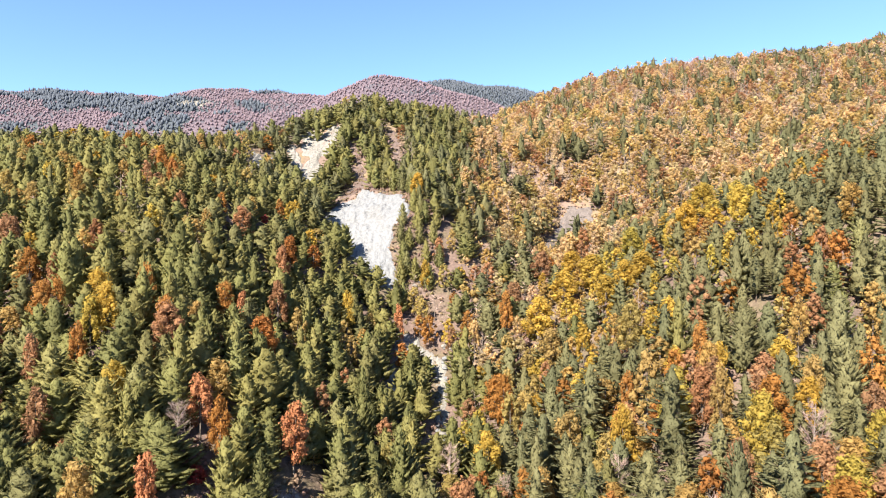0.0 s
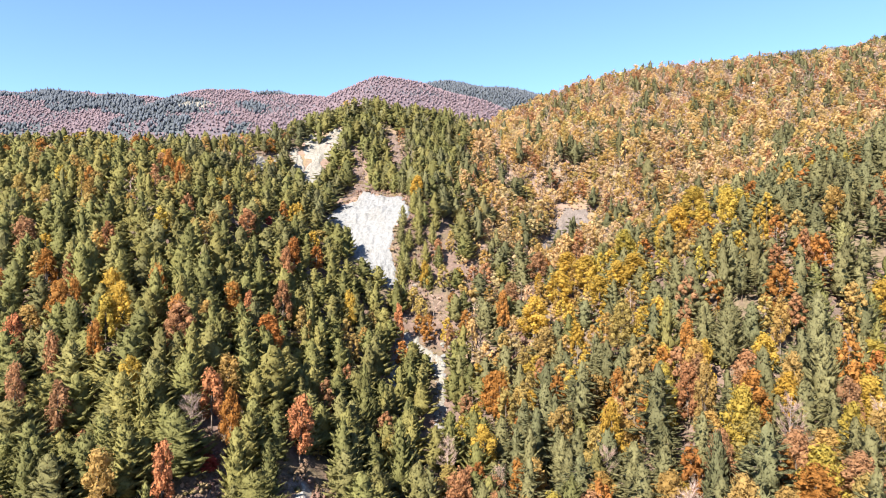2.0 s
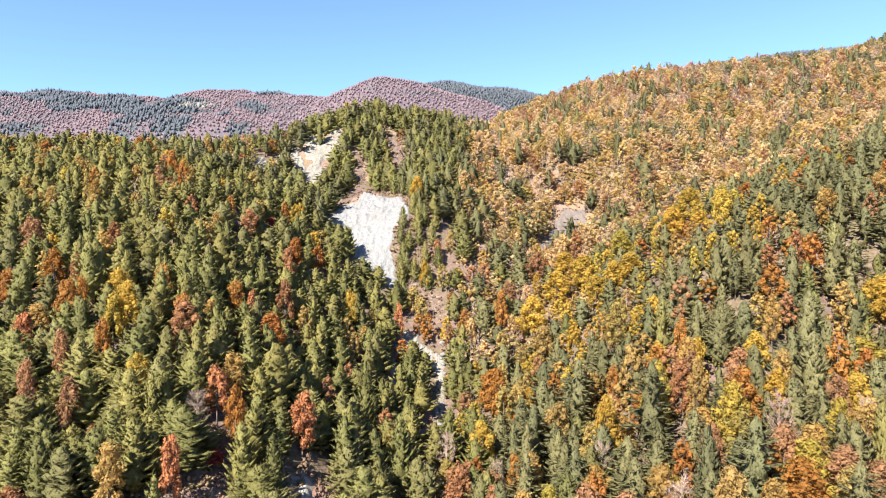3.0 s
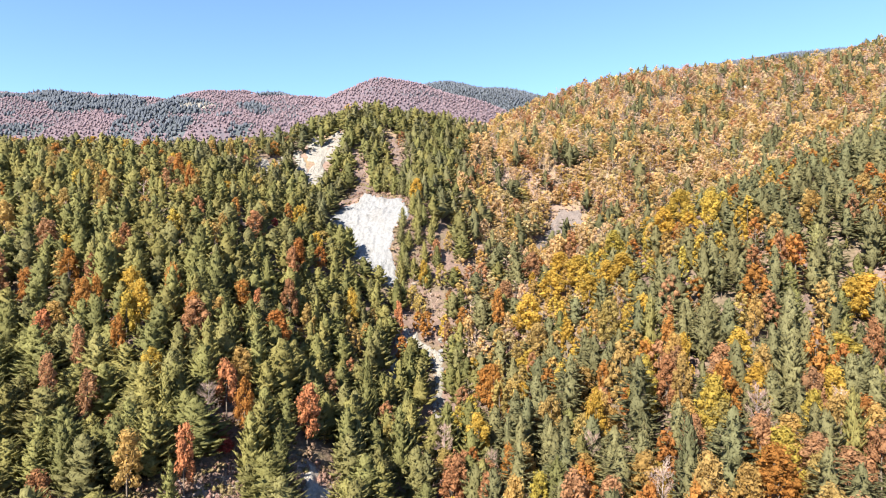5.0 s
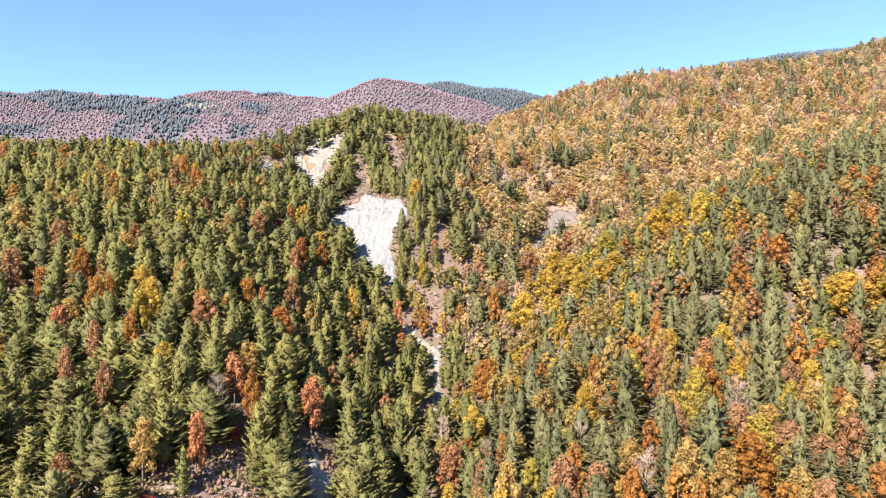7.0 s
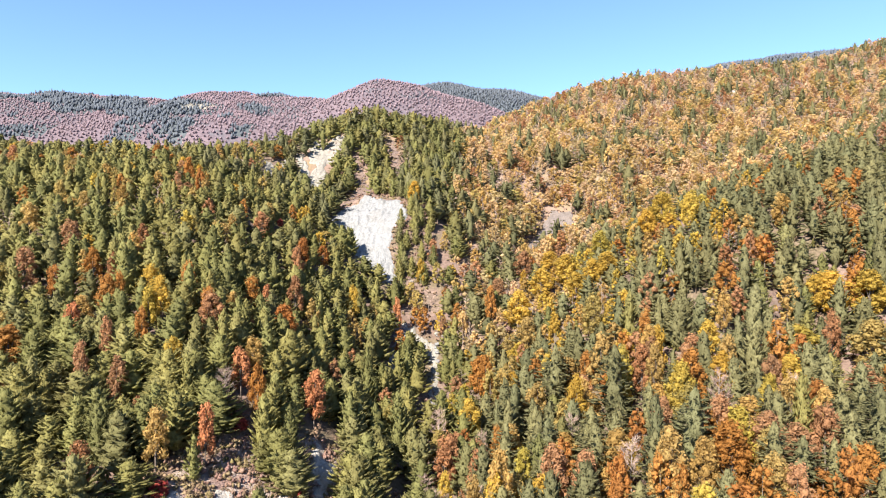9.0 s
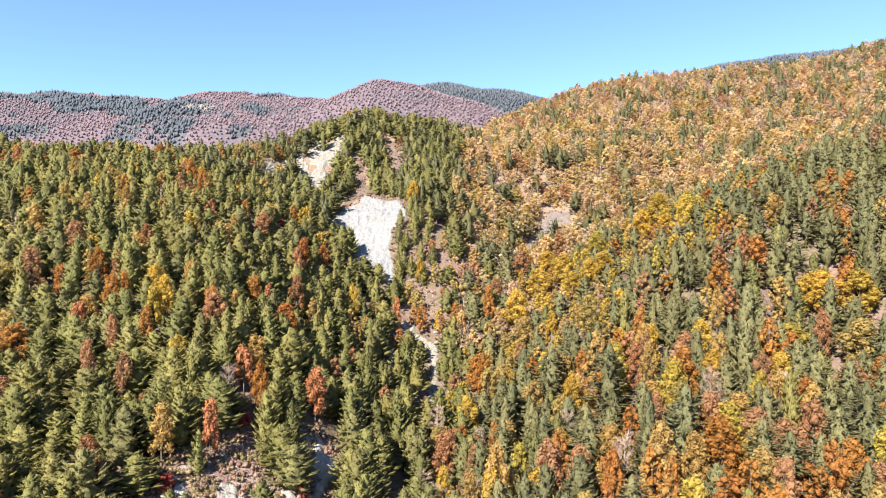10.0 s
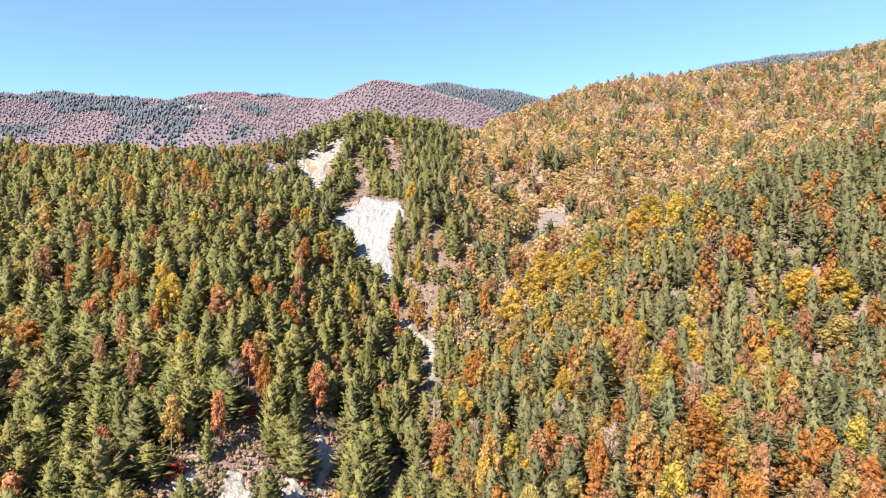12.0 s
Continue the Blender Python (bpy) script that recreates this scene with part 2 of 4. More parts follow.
def far_land(x, y):
    """The hills beyond: a long range, a dome before it, and higher hills behind."""
    # crest heights along x, west to east
    crest = np.interp(x, [-1342, -707, -644, -591, -528, -488, -464, -443, -421, -394, -345, -286, -228, -179, -90, 18], [289, 286, 283, 280, 276, 274, 269, 280, 288, 291, 286, 283, 279, 273, 229, 58])
    range_ = crest * np.exp(-((y - 1200) / 520) ** 2) + 3 * waves(x, y, 190, 5) + 2 * waves(x, y, 80, 6)
    crown = np.interp(x, [-380, -299, -244, -213, -181, -156, -127, -98, -63, -36, -9, 27, 63, 118, 199], [113, 170, 203, 219, 236, 250, 263, 272, 268, 262, 253, 244, 233, 213, 170])
    dome = crown * np.exp(-((y - 1010) / 330) ** 2) + 2 * waves(x, y, 130, 8)
    top = np.interp(x, [-247, -124, -66, -33, 10, 48, 90, 138, 190, 285, 399], [194, 329, 373, 385, 389, 385, 376, 371, 367, 339, 242])
    behind = top * np.exp(-((y - 1480) / 420) ** 2)
    ridge = (404 + 0.115 * (np.minimum(x, 900) - 641)) / (1 + np.exp(-(x - 400) / 40.0)) * np.exp(-((y - 1350) / 420) ** 2)
    behind = np.maximum(behind, ridge) + 3 * waves(x, y, 150, 7)
    return np.maximum(np.maximum(range_, dome), np.maximum(behind, 30 + 10 * waves(x, y, 500, 9)))


def smooth(v, a, b):
    u = np.clip((v - a) / (b - a), 0, 1)
    return u * u * (3 - 2 * u)


def land(x, y):
    """The ground's height at x, y."""
    x, y = np.asarray(x, float), np.asarray(y, float)
    shape = np.broadcast(x, y).shape
    x, y = np.broadcast_to(x, shape).ravel(), np.broadcast_to(y, shape).ravel()
    cx, cy = np.clip(x, -420, 520) / 100, np.clip(y, -130, 640) / 100
    z = LAND_W[-3] + LAND_W[-2] * cx + LAND_W[-1] * cy
    for (qx, qy), w in zip(LAND_Q, LAND_W):
        z = z + w * bend((cx - qx) ** 2 + (cy - qy) ** 2)
    z = z + 0.8 * waves(x, y, 26, 1) + 0.35 * waves(x, y, 9, 2)
    k = smooth(np.maximum(y - 500, 0.6 * (np.abs(x - 30) - 420)), 0, 330)
    return (z * (1 - k) + far_land(x, y) * k).reshape(shape)


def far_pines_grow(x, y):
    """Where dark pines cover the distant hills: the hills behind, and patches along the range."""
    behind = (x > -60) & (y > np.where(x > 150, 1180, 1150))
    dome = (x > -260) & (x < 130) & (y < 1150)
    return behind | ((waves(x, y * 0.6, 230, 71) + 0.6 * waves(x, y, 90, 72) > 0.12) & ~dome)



def inside(x, y, poly):
    """Which of the points lie in the polygon on the plan."""
    x, y = np.asarray(x, float), np.asarray(y, float)
    hit = np.zeros(x.shape, bool)
    for (x0, y0), (x1, y1) in zip(poly, poly[1:] + poly[:1]):
        hit ^= ((y0 > y) != (y1 > y)) & (x < (x1 - x0) * (y - y0) / (y1 - y0 + 1e-12) + x0)
    return hit


def grown(poly, by):
    cx, cy = (sum(p[i] for p in poly) / len(poly) for i in (0, 1))
    return [(x + by * (x - cx) / (math.hypot(x - cx, y - cy) + 0.1), y + by * (y - cy) / (math.hypot(x - cx, y - cy) + 0.1)) for x, y in poly]


def mesh_of(name, v, f, mats, which=None, tint=None, soft=False):
    """A mesh from arrays of places and of triangles or quads."""
    f = np.asarray(f, np.int32)
    n, k = f.shape
    me = bpy.data.meshes.new(name)
    me.vertices.add(len(v))
    me.vertices.foreach_set("co", np.ascontiguousarray(v, np.float32).ravel())
    me.loops.add(n * k)
    me.loops.foreach_set("vertex_index", f.ravel())
    me.polygons.add(n)
    me.polygons.foreach_set("loop_start", np.arange(0, n * k, k, dtype=np.int32))
    me.polygons.foreach_set("loop_total", np.full(n, k, np.int32))
    for m in mats:
        me.materials.append(m)
    if which is not None:
        me.polygons.foreach_set("material_index", np.asarray(which, np.int32))
    me.polygons.foreach_set("use_smooth", np.full(n, soft, bool))
    if tint is not None:
        me.attributes.new("tint", "FLOAT", "POINT").data.foreach_set("value", np.asarray(tint, np.float32))
    me.update(calc_edges=True)
    return me


# ---- the ground: one sheet, fine on the hillside and coarse towards the horizon ----
def steps(a, b, fine, reach):
    mid = list(np.arange(a, b + 0.1, fine))
    out, s = [], fine
    p = b
    while p < reach:
        s = min(s * 1.12, 22 if p < 1650 else 260)
        p += s
        out.append(p)
    low, s, p = [], fine, a
    while p > -reach:
        s = min(s * 1.12, 22 if p > -1300 and a < -100 else 260)
        p -= s
        low.append(p)
    return np.array(low[::-1] + mid + out)


gx, gy = steps(-200, 260, 3.2, 4300), steps(20, 420, 3.2, 4300)
GX, GY = np.meshgrid(gx, gy)
GZ = land(GX, GY)
nx, ny = len(gx), len(gy)
i0 = (np.arange(ny - 1)[:, None] * nx + np.arange(nx - 1)[None]).ravel()
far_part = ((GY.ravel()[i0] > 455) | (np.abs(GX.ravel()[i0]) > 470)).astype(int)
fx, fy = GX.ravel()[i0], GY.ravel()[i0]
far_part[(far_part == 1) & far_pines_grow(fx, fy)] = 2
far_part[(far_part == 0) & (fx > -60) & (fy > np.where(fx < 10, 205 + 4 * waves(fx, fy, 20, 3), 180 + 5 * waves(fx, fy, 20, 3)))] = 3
ground = new("ground", mesh_of("ground", np.stack([GX.ravel(), GY.ravel(), GZ.ravel()], 1), np.stack([i0, i0 + 1, i0 + 1 + nx, i0 + nx], 1), [LITTER, HAZY_HILL_WOODS, HAZY_HILL_PINES, HAZED_LITTER], which=far_part, soft=True))
tagged(ground, "steep valley sides covered with brown leaf litter and dry scrub", "ground", kind="structure")

# ---- bare ground on the slopes ----
BARE = {
    "main_scar": [(-29.4, 228.5), (-25, 221), (-18.8, 213), (-15.5, 213), (-10.6, 200), (-10.8, 194.5), (-15.4, 191), (-16, 186), (-13, 178), (-17.6, 176), (-24, 180), (-31, 185), (-38, 196), (-37.2, 219), (-31, 221)],
    "upper_scar": [(-49.3, 279), (-43, 265), (-43.3, 259), (-46.3, 252), (-50, 247.5), (-47.6, 244), (-47.4, 238), (-47, 226), (-51.5, 227), (-54, 238), (-52.5, 248), (-55.3, 247), (-59.5, 263), (-55, 267.5), (-53, 258), (-49.8, 263)],
    "left_strip": [(-75, 244), (-69, 238), (-63.8, 228), (-64, 217), (-67.5, 222)],
    "upper_strip": [(-63.4, 254.5), (-60, 252.5), (-54.6, 241), (-55.5, 236), (-58.6, 240)],
    "upper_rib": [(-67, 249), (-62.4, 243.5), (-62.4, 232), (-65.4, 236)],
    "scree_track": [(-25.2, 269), (-20.4, 268.5), (-15.4, 248), (-14.6, 236), (-18.5, 240), (-21.8, 259)],
    "pink_flank": [(-38.5, 256.5), (-34, 254), (-32, 246), (-28.2, 235.5), (-25, 226), (-19.5, 219), (-10, 207), (-9.4, 200), (-16, 214), (-19, 214), (-29.2, 230), (-37, 221), (-39, 217), (-39.5, 224), (-33.5, 233), (-35.8, 245)],
    "grey_bank": [(47.9, 237), (55.6, 235), (55.2, 226.5), (50.3, 222.5), (39, 210), (34, 202), (33.2, 204), (43, 230)],
}
BARE |= {
    "ledge_a": [(169.5, 343), (172, 350), (176.5, 352.5), (178, 347), (175, 341)],
    "ledge_b": [(191, 353), (193, 358), (198, 361), (200, 357), (196, 352.5)],
    "outcrop_a": [(-38.2, 69), (-33.8, 64), (-33.5, 60), (-39, 58), (-39, 64)],
    "outcrop_b": [(-32.4, 70), (-30.2, 69.5), (-26.8, 66.4), (-26, 62), (-31.2, 61)],
    "outcrop_c": [(-23.7, 73.4), (-20.5, 72.6), (-19.6, 66), (-23.6, 65)],
    "outcrop_d": [(-21, 87.3), (-18, 85.5), (-16, 85), (-15.8, 82), (-17.6, 80), (-18, 74), (-19.2, 73.4), (-19.2, 80), (-20.8, 82.6)],
}
BARE |= {
    "gully": [(-12, 165), (-8, 163.4), (1, 155), (0.8, 140), (0.5, 112), (-1.6, 112), (-1.2, 138), (-1, 151), (-8.5, 161), (-10.6, 150), (-10.4, 136), (-6.3, 124), (-7.6, 123), (-12, 134), (-12.4, 150)],
    "talus": [(83.5, 131), (84.3, 126.5), (78.6, 116), (77, 107), (73.5, 106.5), (75.4, 115.6), (79.5, 125)],
}
FAR_LEDGE = [(-387, 902), (-381, 920), (-367, 925), (-354, 936), (-342, 922), (-351, 914), (-348, 900), (-364, 905), (-374, 894)]
OPEN_BANK = [(-43, 57), (-39.5, 70), (-35.5, 76.5), (-32, 80), (-21.4, 89.5), (-13.5, 88.5), (-14, 70), (-19, 57)]


def bare_slope(name, poly, mat, lift, rill, label, category="bare slope"):
    """A worn patch of ground: rilled down the slope, ragged and sunk at its rim."""
    xs, ys = [p[0] for p in poly], [p[1] for p in poly]
    step = 0.5 if max(xs) - min(xs) > 12 else 0.3
    step = max(step, (max(xs) - min(xs)) / 70)
    ax, ay = np.arange(min(xs) - 1.5, max(xs) + 1.6, step), np.arange(min(ys) - 1.5, max(ys) + 1.6, step)
    X, Y = np.meshgrid(ax, ay)
    rag = 0.7 * waves(X, Y, 4.0, 21), 0.9 * waves(X, Y, 5.0, 22)
    core = inside(X + rag[0], Y + rag[1], poly).astype(float)
    edge = core.copy()
    for _ in range(3):
        p = np.pad(edge, 1)
        edge = (p[1:-1, 1:-1] * 2 + p[:-2, 1:-1] + p[2:, 1:-1] + p[1:-1, :-2] + p[1:-1, 2:]) / 6
    cut = np.abs(waves(X * 2.2 + 0.25 * Y, Y * 0.35, 6.0, 23)) + 0.5 * np.abs(waves(X * 2.5, Y * 0.6, 2.2, 24))
    Z = land(X, Y) - 0.6 + (0.6 + lift) * np.clip(edge * 1.6, 0, 1) + rill * (cut - 0.5) * edge + 0.12 * waves(X, Y, 1.6, 25)
    keep = edge > 0.12
    idx = np.full(X.shape, -1)
    idx[keep] = np.arange(keep.sum())
    q = np.stack([idx[:-1, :-1], idx[:-1, 1:], idx[1:, 1:], idx[1:, :-1]], -1).reshape(-1, 4)
    q = q[(q >= 0).all(1)]
    ob = new(name, mesh_of(name, np.stack([X[keep], Y[keep], Z[keep]], 1), q, [mat], soft=True))
    return tagged(ob, label, category, kind="structure")


bare_slope("bare_slope_main", BARE["main_scar"], MARL, 0.5, 0.6, "bright white eroded marl scar on a wooded slope")
bare_slope("bare_slope_upper", BARE["upper_scar"], GREY_MARL, 0.5, 0.5, "pale grey eroded gully below the hilltop pines")
bare_slope("bare_slope_strip", BARE["left_strip"], GREY_MARL, 0.4, 0.5, "narrow pale eroded strip between pines")
bare_slope("bare_slope_rib", BARE["upper_strip"], GREY_MARL, 0.4, 0.5, "small pale eroded rib between pines")
bare_slope("bare_slope_spur", BARE["upper_rib"], GREY_MARL, 0.4, 0.5, "short pale eroded spur between pines")
bare_slope("bare_slope_track", BARE["scree_track"], PINK_EARTH, 0.3, 0.3, "reddish scree track down through pines")
bare_slope("bare_slope_flank", BARE["pink_flank"], PINK_EARTH, 0.25, 0.4, "reddish bare earth above the white scar")
bare_slope("bare_slope_bank", BARE["grey_bank"], BANK_EARTH, 0.5, 0.5, "grey-pink stony bank among yellow oaks")
bare_slope("stony_bank", OPEN_BANK, STONY, 0.15, 0.25, "mottled stony bank with cream soil and brown scrub", "stony bank")
for key in "ab":
    bare_slope("rock_ledge", BARE["ledge_" + key], CREAM_MARL, 1.2, 0.8, "small pale rock ledge in mauve leafless woods", "rock ledge")
bare_slope("distant_ledge", FAR_LEDGE, GREY_MARL, 1.5, 3.0, "pale rock face on a distant wooded hill", "rock ledge")
for key in "abcd":
    bare_slope("outcrop", BARE["outcrop_" + key], CREAM_MARL, 0.5, 0.4, "pale weathered marl outcrop above dry scrub", "outcrop")
bare_slope("gully_bed", BARE["gully"], GREY_MARL, 0.3, 0.5, "pale stony gully bed between pines", "gully bed")
bare_slope("talus_strip", BARE["talus"], PINK_EARTH, 0.25, 0.3, "pinkish stony talus strip between pines", "talus")


# ---- trees: shapes as arrays of places and triangles ----
def unit(v):
    return v / (np.linalg.norm(v, axis=-1, keepdims=True) + 1e-9)


def sprays(at, way, length, width, rnd, out=None):
    """Thin pointed blades: needle shoots or twigs, lying flat to the way out of the crown."""
    n = len(at)
    way = unit(way)
    if out is None:
        out = rnd.normal(size=(n, 3))
    a = unit(np.cross(way, unit(out) + 0.4 * rnd.normal(size=(n, 3)))) * width[:, None]
    v = np.stack([at - a, at + a, at + way * length[:, None]], 1).reshape(-1, 3)
    return v, np.arange(n * 3).reshape(-1, 3)


def leaf_sprays(at, out, size, rnd, loose=0.3):
    """Three-pointed leaf sprays that face out of the crown."""
    n = len(at)
    out = unit(unit(out) + loose * rnd.normal(size=(n, 3)))
    a = unit(np.cross(out, rnd.normal(size=(n, 3))))
    b = np.cross(out, a)
    s = size[:, None]
    k = rnd.uniform(0.6, 1.1, (n, 1))
    v = np.stack([at - a * s, at + a * s * 0.8 - b * s * 0.5 * k, at + a * s * 0.3 + b * s * k], 1).reshape(-1, 3)
    return v, np.arange(n * 3).reshape(-1, 3)


def tube(path, radii, sides=5):
    path = np.asarray(path, float)
    v, f = [], []
    for i, (p, r) in enumerate(zip(path, radii)):
        d = unit(path[min(i + 1, len(path) - 1)] - path[max(i - 1, 0)])
        a = unit(np.cross(d, np.array([0.31, 0.95, 0.05])))
        b = np.cross(d, a)
        for k in range(sides):
            t = 2 * math.pi * k / sides
            v.append(p + r * (math.cos(t) * a + math.sin(t) * b))
    for i in range(len(path) - 1):
        for k in range(sides):
            a, b = i * sides + k, i * sides + (k + 1) % sides
            f += [(a, b, b + sides), (a, b + sides, a + sides)]
    return np.array(v), np.array(f)


def joined(parts):
    v, f, n = [], [], 0
    for a, b in parts:
        v.append(a)
        f.append(b + n)
        n += len(a)
    return np.concatenate(v), np.concatenate(f)


def ball(sub):
    """The corners and faces of a small round mass."""
    bm = bmesh.new()
    bmesh.ops.create_icosphere(bm, subdivisions=sub, radius=1)
    v, f = np.array([q.co[:] for q in bm.verts]), np.array([[q.index for q in p.verts] for p in bm.faces])
    bm.free()
    return v, f


COARSE = ball(1)
EIGHT = (np.array([(1, 0, 0), (0, 1, 0), (-1, 0, 0), (0, -1, 0), (0, 0, 1), (0, 0, -1)], float),
         np.array([(0, 1, 4), (1, 2, 4), (2, 3, 4), (3, 0, 4), (1, 0, 5), (2, 1, 5), (3, 2, 5), (0, 3, 5)]))


def body(h, base, girth, rings, sides, rnd, rise):
    """The crown of a pine as a closed crumpled body: shoots stand out and up, hollows lie between."""
    v, f = [], []
    for i in range(rings):
        q = i / (rings - 1)
        for k in range(sides):
            a = 2 * math.pi * (k + 0.5 * (i % 2) + rnd.uniform(-0.3, 0.3)) / sides
            out = rnd.uniform(0.42, 1.2) if i else 0.2
            r = girth(min(q, 0.985)) * out
            v.append((r * math.cos(a), r * math.sin(a), (base + (0.98 - base) * q) * h + rise * (out - 0.8) * 1.6 + rnd.normal(0, 0.1)))
    for i in range(rings - 1):
        for k in range(sides):
            a, b = i * sides + k, i * sides + (k + 1) % sides
            f += [(a, b, b + sides), (a, b + sides, a + sides)] if i % 2 == 0 else [(a, b, a + sides), (b, b + sides, a + sides)]
    return np.array(v), np.array(f)


def spindles(root, tip, fat, sides, rnd, flat=1.0):
    """Closed tapered plumes from root to tip, thickest before their middle."""
    n = len(root)
    d = unit(tip - root)
    a = unit(np.cross(d, np.array([0.13, 0.21, 0.97])))
    b = np.cross(a, d)
    b = np.where(b[:, 2:] < 0, -b, b) * flat
    mid = root + (tip - root) * rnd.uniform(0.36, 0.55, (n, 1))
    rows = [root]
    for k in range(sides):
        t = 2 * math.pi * k / sides + rnd.uniform(0, 0.6, (n, 1))
        rows.append(mid + (np.cos(t) * a + np.sin(t) * b) * fat[:, None] * rnd.uniform(0.7, 1.3, (n, 1)))
    v = np.stack(rows + [tip], 1).reshape(-1, 3)
    one = [(0, 1 + (k + 1) % sides, 1 + k) for k in range(sides)] + [(1 + k, 1 + (k + 1) % sides, sides + 1) for k in range(sides)]
    f = (np.array(one)[None] + (np.arange(n) * (sides + 2))[:, None, None]).reshape(-1, 3)
    return v, f


# how finely a pine is built: rings and sides of its body, boughs, how fat their plumes are, loose shoots, half a shoot's width
NEAR, NEXT, MIDDLE, FAR = (16, 10, 84, 0.27, 400, 0.045), (11, 8, 48, 0.34, 90, 0.07), (8, 6, 34, 0.4, 40, 0.1), (5, 5, 22, 0.5, 8, 0.14)


def pine_shape(seed, detail, h=10.0, wide=2.2, layered=False):
    """A pine: tapered trunk, a shaded heart of dead twigs, and whorls of boughs that end in upswept plumes of needles."""
    rnd = np.random.RandomState(seed)
    rings, sides, n, fat, loose, width = detail
    base = rnd.uniform(0.05, 0.15) if not layered else rnd.uniform(0.16, 0.28)
    blunt = rnd.uniform(0.34, 0.56)
    lean = rnd.normal(0, 0.15, 2)
    near = loose > 300

    def girth(s):
        return wide * (1 - s) ** blunt * min(1, 0.6 + 1.7 * s)

    trunk = [tube([(0, 0, -1.2), (lean[0], lean[1], h * 0.4), (0, 0, h * 0.9)], [0.15, 0.11, 0.03], 5 if near else 3)]
    root, tip, big = [], [], []
    whorls = 8 if layered else 12
    for i in range(n):
        s = (i + rnd.rand()) / n
        if layered:
            s = (math.floor(s * whorls) + 0.5 + rnd.normal(0, 0.13)) / whorls
        s = min(max(s, 0.0), 0.97)
        z = (base + (0.93 - base) * s) * h
        reach = girth(s) * rnd.uniform(0.72, 1.16) + 0.12
        az = i * 2.399 + rnd.normal(0, 0.35)
        rise = rnd.uniform(0.45, 1.0) if not layered else rnd.uniform(-0.1, 0.25)
        stem = np.array([lean[0] * 0.6, lean[1] * 0.6, z - 0.5 * reach * (0.2 if layered else 1)])
        c = np.array([math.cos(az), math.sin(az), 0.0])
        end = stem + c * reach * 1.08 + np.array([0, 0, rise * reach + (0.35 if not layered else 0.1) * rnd.rand()])
        root.append(stem + c * reach * 0.45 + np.array([0, 0, 0.3 * rise * reach]))
        tip.append(end)
        big.append(fat * (0.55 + 0.3 * reach) * rnd.uniform(0.8, 1.3) * (1.0 - 0.25 * s))
        if near and i % 3 == 0:
            trunk.append(tube([tuple(stem), tuple(end * 0.8 + stem * 0.2)], [0.03, 0.008], 3))
    root.append(np.array([0, 0, h * 0.84]))
    tip.append(np.array([0, 0, h * 1.0]))
    big.append(fat * 0.8)
    root, tip, big = np.array(root), np.array(tip), np.array(big)
    plumes = spindles(root, tip, big, 3, rnd, 0.5 if layered else 0.9)
    pick = rnd.randint(len(root), size=loose)
    out = unit(rnd.normal(size=(loose, 3)) + np.array([0, 0, 0.3]))
    at = root[pick] + (tip - root)[pick] * rnd.uniform(0.25, 0.95, (loose, 1)) + out * big[pick][:, None] * 0.65 * np.array([1, 1, 0.5 if layered else 1])
    way = unit((tip - root)[pick]) * 0.9 + 0.45 * out + np.array([0, 0, 0.3 if not layered else 0.05])
    shoots = sprays(at, way, rnd.uniform(0.35, 0.7, loose) * (1 + 3 * (width - 0.05)), width * rnd.uniform(0.7, 1.4, loose), rnd, out)
    mass = body(h, base, lambda q: (0.68 if not layered else 0.5) * girth(q), rings, sides, rnd, 0.5 if not layered else 0.15)
    inner = body(h, base, lambda q: 0.42 * girth(q), 4, 4, rnd, 0.3)
    return joined(trunk), joined([mass, inner, plumes, shoots])


def oak_shape(seed, lobes, ball_of, leaves, h=10.0, wide=2.6, low=0.34, size=0.17, share=1.0):
    """A broadleaf tree: forked trunk and limbs under a domed crown of crumpled lobes of leaves, with gaps between and a leafy fringe."""
    rnd = np.random.RandomState(seed)
    near = leaves > 1000
    fork = h * rnd.uniform(0.22, 0.34)
    trunk = [tube([(0, 0, -1.2), (rnd.normal(0, 0.1), rnd.normal(0, 0.1), fork), (0, 0, h * 0.8)], [0.17, 0.13, 0.03], 5 if near else 3)]
    bv, bf = ball_of
    parts, at, big = [], [], []
    for i in range(lobes):
        s = (i + 0.5) / lobes
        r = wide * math.cos(math.pi / 2 * s ** 1.7) ** 0.6 * rnd.uniform(0.35, 0.72)
        az = i * 2.4 + rnd.normal(0, 0.4)
        c = np.array([r * math.cos(az), r * math.sin(az), h * (low + 0.12 + (0.76 - low) * s)])
        b = wide * rnd.uniform(0.3, 0.52) * share
        parts.append((c + bv * b * rnd.uniform(0.5, 1.22, (len(bv), 1)) * np.array([1, 1, 1.12]) + rnd.normal(0, 0.05, bv.shape), bf))
        at.append(c)
        big.append(b)
        if near and i % 2:
            trunk.append(tube([(0, 0, fork * rnd.uniform(0.8, 1.5)), tuple(c * np.array([0.55, 0.55, 0.85])), tuple(c)], [0.07, 0.045, 0.012], 3))
    at, big = np.array(at), np.array(big)
    pick = rnd.randint(lobes, size=leaves)
    d = unit(rnd.normal(size=(leaves, 3)) + np.array([0, 0, 0.2]))
    parts.append(leaf_sprays(at[pick] + d * big[pick][:, None] * rnd.uniform(0.8, 1.38, (leaves, 1)) * np.array([1, 1, 1.2]), d, size * rnd.uniform(0.6, 1.5, leaves), rnd, 0.5))
    return joined(trunk), joined(parts)


